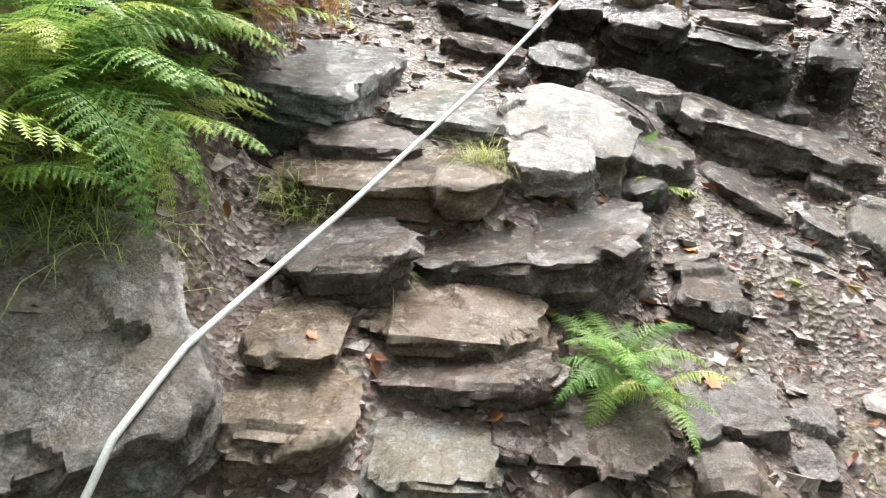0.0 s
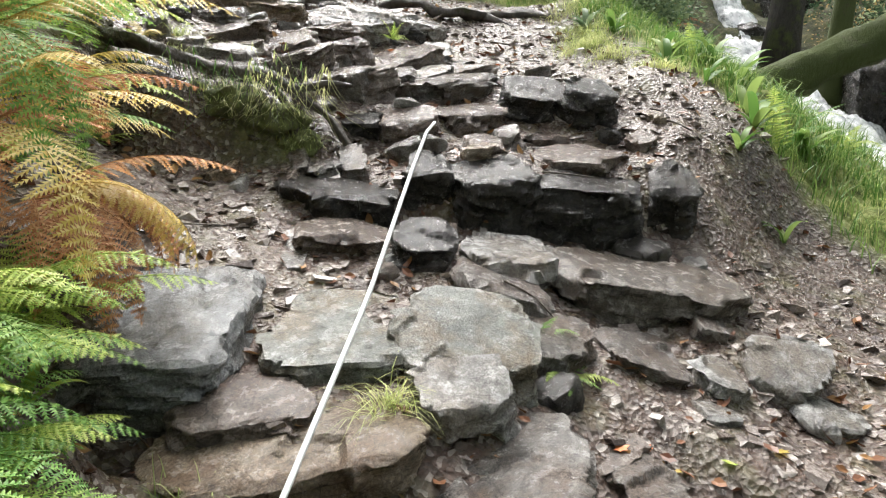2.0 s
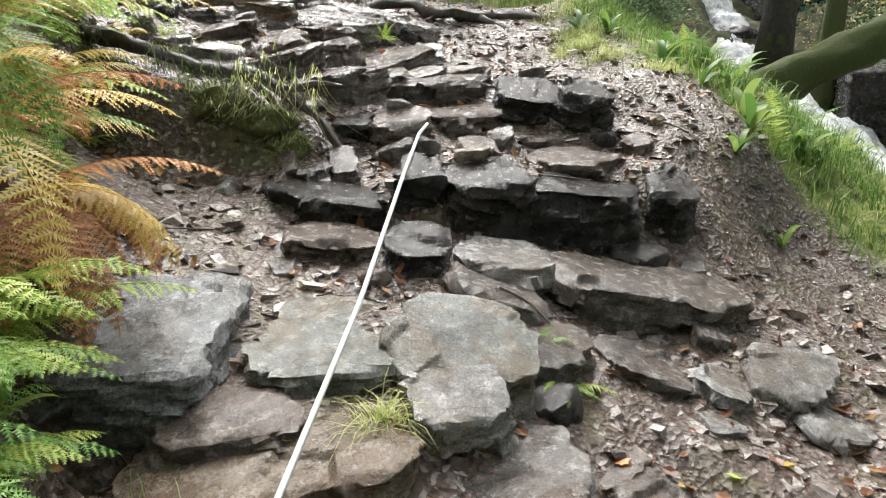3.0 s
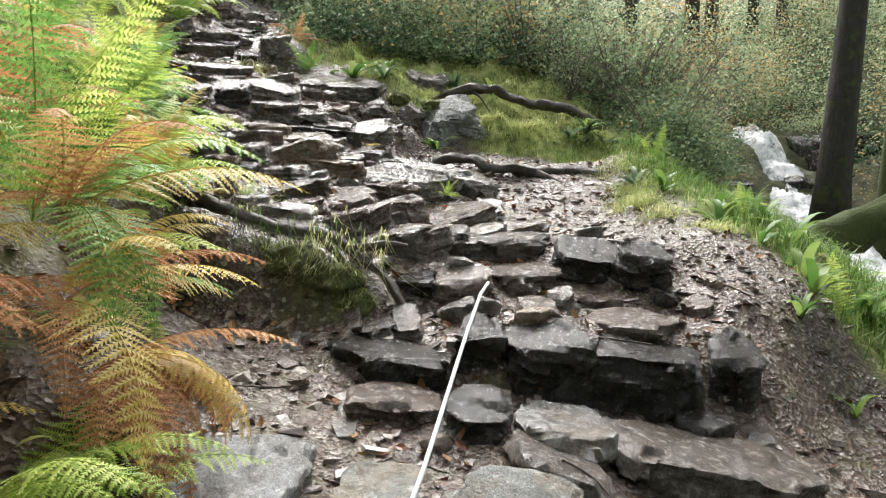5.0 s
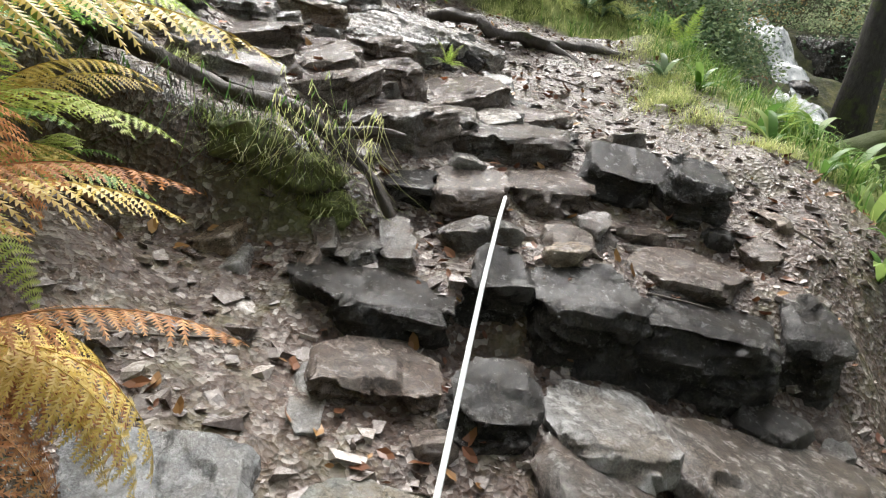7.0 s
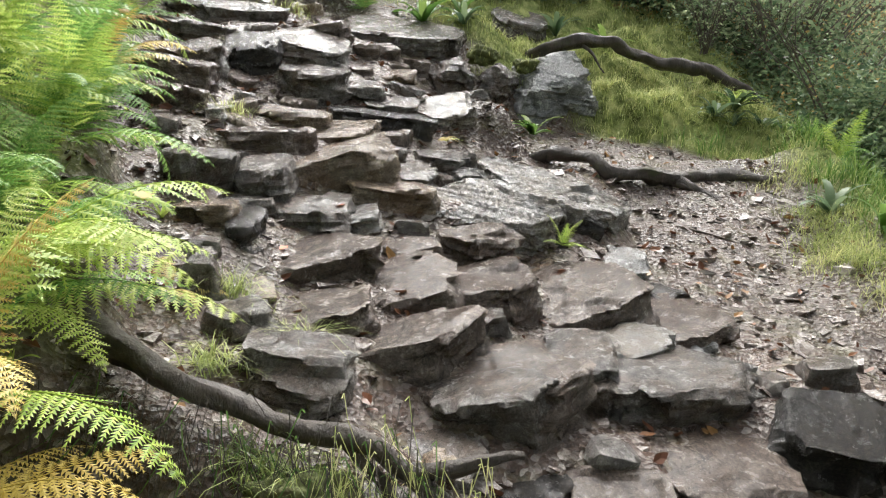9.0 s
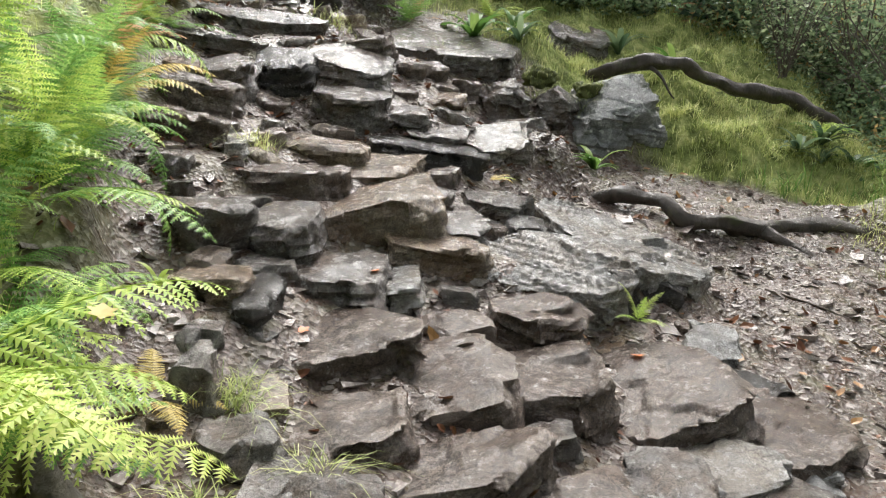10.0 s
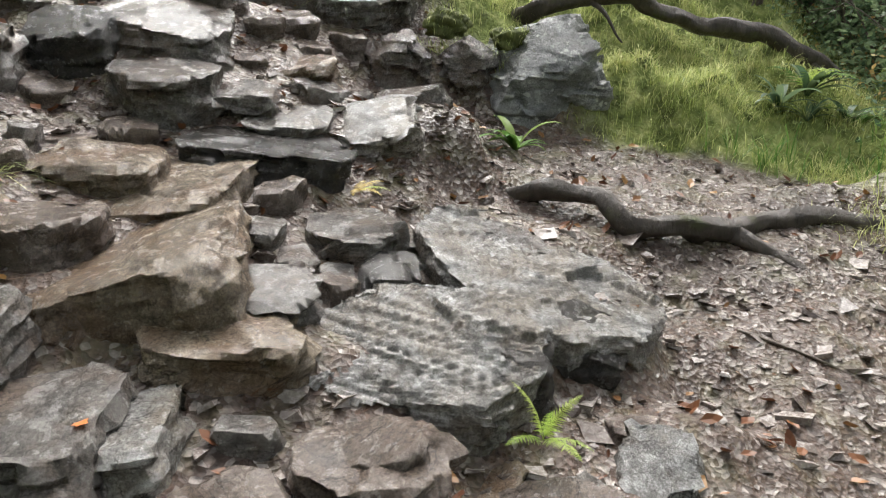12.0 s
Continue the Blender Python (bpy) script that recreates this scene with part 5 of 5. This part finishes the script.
# undergrowth that closes the view up the hill: low domed clumps
def clumps(name, label, mat, count, size, seed):
    rng = np.random.default_rng(seed)
    parts, made = [], 0
    while made < count:
        a, r = rng.uniform(-38, 64), 9.0 + 22 * rng.random() ** 1.6
        x, y = r * math.sin(radians(a)) + 1.5, r * math.cos(radians(a)) + 2
        off = x - 0.2 - float(stream_mid(y))
        if abs(off) < 1.3 and y < 15 or abs(x + 1.1) < 1.0 and y < 12.8 or y < 10.2 and x < 7 or -6 < off <= -1.3 and x > 0.735 * y - 2.4 and y < 13:
            continue
        made += 1
        wd, ht = rng.uniform(0.35, 0.95), rng.uniform(0.3, 1.5) * (1 if r < 15 else 1.8)
        n = int(230 * wd + 90 * ht)
        u = rng.normal(size=(n, 3))
        u /= np.linalg.norm(u, axis=1)[:, None]
        u[:, 2] = np.abs(u[:, 2])
        c = np.array((x, y, ground_z(x, y))) + u * (wd, wd, ht) * rng.uniform(0.55, 1.1, (n, 1)) * (1 + 0.35 * np.sin(7 * u[:, :1] + r))
        parts.append(c)
    V, F = leaves_at(np.concatenate(parts), 0.03, 1, size, seed + 1)
    return tagged(new(name, mesh_of(name, V, F, mat)), label, "undergrowth", "", "stuff")


def thicket(name, label, mat, count, size, seed, place, tall=0.7):
    """Small-leaved growth in uneven domes at the places that place(rng) gives."""
    rng = np.random.default_rng(seed)
    parts = []
    while len(parts) < count:
        x, y = place(rng)
        if noise.noise(Vector((x * 0.8, y * 0.8, seed * 1.7))) < 0.02 and rng.random() < 0.85:
            continue
        wd, ht = rng.uniform(0.15, 0.65) * (1 + 0.05 * max(0, y - 9)), rng.uniform(0.15, tall)
        n = int(460 * wd)
        u = rng.normal(size=(n, 3))
        u /= np.linalg.norm(u, axis=1)[:, None]
        u[:, 2] = np.abs(u[:, 2])
        parts.append(np.array((x, y, ground_z(x, y) - 0.03)) + u * (wd, wd, ht) * (1.12 - 0.5 * rng.random((n, 1)) ** 2) * (1 + 0.35 * np.sin(6 * u[:, :1] + 9 * y) * np.cos(5 * u[:, 1:2] + 4 * x)))
    V, F = leaves_at(np.concatenate(parts), 0.03, 1, size, seed + 1)
    return tagged(new(name, mesh_of(name, V, F, mat)), label, "undergrowth", "", "stuff")


def near_slope(rng):
    """Between the mossy mound and the stream."""
    while True:
        y = rng.uniform(7.7, 13.5)
        lo, hi = (1.2 if y > 10.4 else 4.1), 0.70 * (y - 0.53) - 1.15
        if hi > lo:
            return rng.uniform(lo, hi), y


def far_bank(rng):
    """Across the stream and above the fall."""
    while True:
        x, y = rng.uniform(6.0, 19.0), rng.uniform(7.5, 22.0)
        if (x > float(stream_mid(y)) + 1.3 and y < 14.5) or y > 14.3:
            return x, y


def hilltop(rng):
    """The brow of the slope above the stair."""
    while True:
        x, y = rng.uniform(-5.0, 7.5), rng.uniform(10.3, 17.0)
        if (abs(x + 1.1) > 1.0 or y > 13) and x < 0.70 * y - 2.0:
            return x, y


thicket("bramble_thicket", "tangled grey-green bramble growth on the stream slope", M_SHRUB, 340, 0.024, 311, near_slope, 1.0)
thicket("dark_thicket", "dark green bramble growth on the stream slope", M_DEEP, 420, 0.026, 312, near_slope, 0.9)
thicket("rusty_thicket", "rusty autumn growth on the stream slope", M_AUTUMN, 70, 0.022, 313, near_slope, 1.1)
thicket("far_thicket", "pale green leafy growth across the stream", M_SHRUB, 420, 0.032, 314, far_bank, 2.2)
thicket("dark_far_thicket", "dark green leafy growth across the stream", M_DEEP, 360, 0.034, 315, far_bank, 1.6)
thicket("yellow_far_thicket", "yellowing leafy growth across the stream", M_AUTUMN, 110, 0.03, 316, far_bank, 2.4)
thicket("hill_thicket", "grey-green bramble growth above the stair", M_SHRUB, 260, 0.03, 317, hilltop, 0.9)
thicket("dark_hill_thicket", "dark green bramble growth above the stair", M_DEEP, 260, 0.03, 318, hilltop, 0.8)


def twigs(name, label, count, seed, place):
    """Thin bare branching stems."""
    rng = np.random.default_rng(seed)
    stems = []
    for _ in range(count):
        x, y = place(rng)
        o = np.array((x, y, ground_z(x, y)))
        az, ln = rng.uniform(0, 6.3), rng.uniform(0.7, 1.7)
        tip = o + np.array((math.cos(az) * 0.6, math.sin(az) * 0.6, rng.uniform(0.5, 0.9))) * ln
        mid = (o + tip) / 2 + np.array((0, 0, 0.15 * ln)) + rng.normal(0, 0.06, 3)
        stems.append(tube(curve_through([o, mid, tip], 7), np.linspace(0.009, 0.003, 7), 4))
        for _ in range(5):
            a = mid + (tip - mid) * rng.random()
            stems.append(tube([a, a + rng.normal(0, 0.16, 3) * ln + (0, 0, 0.06)], (0.004, 0.002), 3))
    return tagged(new(name, mesh_of(name, *join(*stems), M_TWIG)), label, "twigs", "", "stuff")


twigs("bare_twigs", "thin bare grey twigs standing out of brambles", 90, 340, near_slope)
twigs("far_twigs", "thin bare grey branches across the stream", 60, 341, far_bank)


def woodland(name, label, mat, count, seed):
    """Unseen leaf masses behind and beside the walker, added to keep low sky light off the risers."""
    rng = np.random.default_rng(seed)
    a, r = rng.uniform(100, 260, count), rng.uniform(6.5, 15, count)
    x, y = r * np.sin(np.radians(a)), r * np.cos(np.radians(a))
    z = np.array([ground_z(p, q) for p, q in zip(x, y)]) + rng.uniform(0, 1, count) ** 0.8 * 11
    V, F = leaves_at(np.c_[x, y, z], 0.35, 12, 0.16, seed)
    return tagged(new(name, mesh_of(name, V, F, mat)), label, "woodland", "", "stuff")


# light blocker out of view: darkens the stone faces turned to the camera
woodland("woodland", "unseen dark leaf mass added behind the camera to block low sky light", M_DEEP, 2600, 330)
clumps("undergrowth", "pale green leafy woodland undergrowth", M_SHRUB, 420, 0.04, 301)
clumps("dark_undergrowth", "dark green leafy woodland undergrowth", M_DEEP, 420, 0.045, 302)
clumps("autumn_undergrowth", "rusty yellow autumn woodland undergrowth", M_AUTUMN, 170, 0.036, 303)

# ---- fallen mossy trunk over the stream ----
log = tagged(new("mossy_log"), "thick fallen trunk covered in dark green moss, leaning over the stream", "log")
log.location = (5.9, 7.5, 1.95)
_ends = curve_through([(-0.6, 0.15, -0.25), (0.3, -0.05, 0.12), (1.2, -0.25, 0.55), (2.6, -0.6, 1.15), (4.2, -1.0, 1.7)], 26)
piece("trunk", mesh_of("trunk", *tube(_ends, np.linspace(0.22, 0.2, 26), 18, 0.5, 4), M_MOSSY, True), log)
piece("broken_limb", mesh_of("broken_limb", *tube([(1.3, -0.3, 0.7), (1.5, -0.6, 1.1), (1.6, -0.8, 1.6)], (0.08, 0.06, 0.03), 8, 0.3, 2), M_MOSSY, True), log)


# ---- the stream ----
def stream():
    """A cascade: short falls between pools, lumpy foam, ragged edges and wet rocks showing through."""
    ys = np.linspace(3.0, 14.4, 420)
    mids = stream_mid(ys) + 0.12 * np.sin(ys * 1.7)
    bed = stream_bed(ys) + 0.05 * np.sin(ys * 4.4 + 0.7 * np.sin(ys * 2.1))
    V, F, nu = [], [], 41
    for i, y in enumerate(ys):
        wide = (0.66 + 0.14 * math.sin(y * 2.3)) * (1 - 0.3 * max(0, min(1, y - 12)))
        for k in range(nu):
            u = 2 * k / (nu - 1) - 1
            rag = wide * (1 + 0.3 * fnoise(y * 1.9, u * 0.4, 5))
            x = mids[i] + u * rag
            foam = 0.1 * fnoise(x * 3.2, y * 2.4, 3) + 0.05 * abs(fnoise(x * 12, y * 5, 8)) + 0.025 * fnoise(x * 30, y * 12, 1)
            V.append((x, y, bed[i] + foam - 0.35 * abs(u) ** 4))
    for i in range(len(ys) - 1):
        for k in range(nu - 1):
            a = i * nu + k
            F.append([a, a + 1, a + nu + 1, a + nu])
    return tagged(new("water", mesh_of("water", V, F, M_WATER, True)), "white water of a small woodland cascade", "water", "", "structure")


stream()

# ---- single leaves and sticks on the mud ----
def fallen_leaf(x, y, size, mat, words, yaw):
    rim = [(0.0, -1.0), (0.28, -0.62), (0.7, -0.55), (0.52, -0.12), (0.85, 0.3), (0.4, 0.38), (0.0, 1.0), (-0.4, 0.38), (-0.85, 0.3), (-0.52, -0.12), (-0.7, -0.55), (-0.28, -0.62)]
    verts = [(a * size, b * size, 0.12 * size * (abs(a) + 0.4 * b * b)) for a, b in rim] + [(0, 0, 0)]
    ob = new("fallen_leaf", mesh_of("fallen_leaf", verts, [[12, i, (i + 1) % 12] for i in range(12)], mat, True))
    ob.matrix_basis = pose(x, y, top_at(x, y) + 0.006, 12, 5, yaw)
    tagged(ob, words, "leaf", "single fallen leaves")


def top_at(x, y):
    hit, loc, *_ = scene.ray_cast(bpy.context.evaluated_depsgraph_get(), Vector((x, y, 1.0 + 0.366 * y)), Vector((0, 0, -1)))
    return loc.z if hit else ground_z(x, y)


bpy.context.view_layer.update()
M_ORANGE = leaf_mat("orange_leaf", (0.42, 0.1, 0.03), (0.55, 0.16, 0.05), (0.6, 0.25, 0.08), 0.2)
for _k, (_x, _y, _m, _w) in enumerate([(1.02, 2.3, M_ORANGE, "bright orange fallen leaf on mud"), (1.24, 2.18, M_BRIGHT, "yellow-green fallen leaf on mud"), (1.45, 2.2, M_YELLOW, "yellow fallen leaf on mud"), (1.08, 2.22, M_YELLOW, "pale tan fallen leaf on mud"), (0.93, 2.3, M_ORANGE, "orange fallen leaf on mud"), (0.86, 1.75, M_ORANGE, "orange fallen leaf on mud"), (-0.22, 1.6, M_ORANGE, "orange fallen leaf on a stone"), (1.75, 5.75, M_ORANGE, "orange fallen leaf on mud"), (0.93, 5.72, M_ORANGE, "red fallen leaf under a fern"), (-0.1, 5.75, M_ORANGE, "rusty fallen leaf on a stone"), (-0.32, 5.42, M_ORANGE, "rusty fallen leaf on a step"), (-0.62, 4.5, M_YELLOW, "yellow fallen leaf by the root")]):
    fallen_leaf(_x, _y, 0.022 + 0.006 * (_k % 3), _m, _w, 67 * _k)


def stick(pts, r):
    q = curve_through(pts, 10)
    o = np.array(pts[0])
    holder = new("fallen_stick", mesh_of("fallen_stick", *tube(q - o, np.linspace(r, r * 0.45, 10), 6, 0.4, 3), M_TWIG, True))
    holder.location = o
    tagged(holder, "short bare fallen stick lying on earth", "stick", "fallen sticks")


for _a, _b, _r in (((2.12, 4.3), (2.28, 4.02), 0.011), ((1.25, 3.72), (1.5, 3.66), 0.006), ((-0.5, 3.4), (-0.1, 3.55), 0.005), ((1.9, 6.6), (2.3, 6.2), 0.007), ((0.75, 2.9), (0.9, 2.78), 0.006), ((1.5, 5.5), (1.75, 5.7), 0.006)):
    _m = ((_a[0] + _b[0]) / 2 + 0.02, (_a[1] + _b[1]) / 2)
    stick([(x, y, top_at(x, y) + _r) for x, y in (_a, _m, _b)], _r)

# ---- the leash lying up the steps ----
_way = [(-0.62, 0.9, 0.0), (-0.45, 1.35, 0.0), (-0.2, 1.84, 0.0), (0.2, 2.7, 0.0), (0.55, 3.55, 0.0), (0.84, 4.22, 0.0)]
leash = tagged(new("leash"), "long white woven dog leash stretched up over the stone steps", "leash")
bpy.context.view_layer.update()
_dg = bpy.context.evaluated_depsgraph_get()
_q = curve_through(_way, 90)
_top = []
for _v in _q:
    _hit, _loc, _n, _i, _ob, _m = scene.ray_cast(_dg, Vector((_v[0], _v[1], 1.1 + 0.366 * _v[1])), Vector((0, 0, -1)))
    _top.append(_loc.z if _hit else ground_z(_v[0], _v[1]))
# taut over the crests: the upper hull of the stones below it
_along = np.linspace(0, 1, 90)
_hull = []
for _i in range(90):
    while len(_hull) >= 2:
        (_a, _za), (_b, _zb) = _hull[-2], _hull[-1]
        if (_zb - _za) * (_along[_i] - _a) <= (_top[_i] - _za) * (_b - _a):
            _hull.pop()
        else:
            break
    _hull.append((_along[_i], _top[_i]))
_zz = np.interp(_along, [h[0] for h in _hull], [h[1] for h in _hull])
piece("cord", mesh_of("cord", *tube(np.c_[_q[:, 0], _q[:, 1], _zz + 0.009], [0.0085] * 90, 8), M_CORD, True), leash)
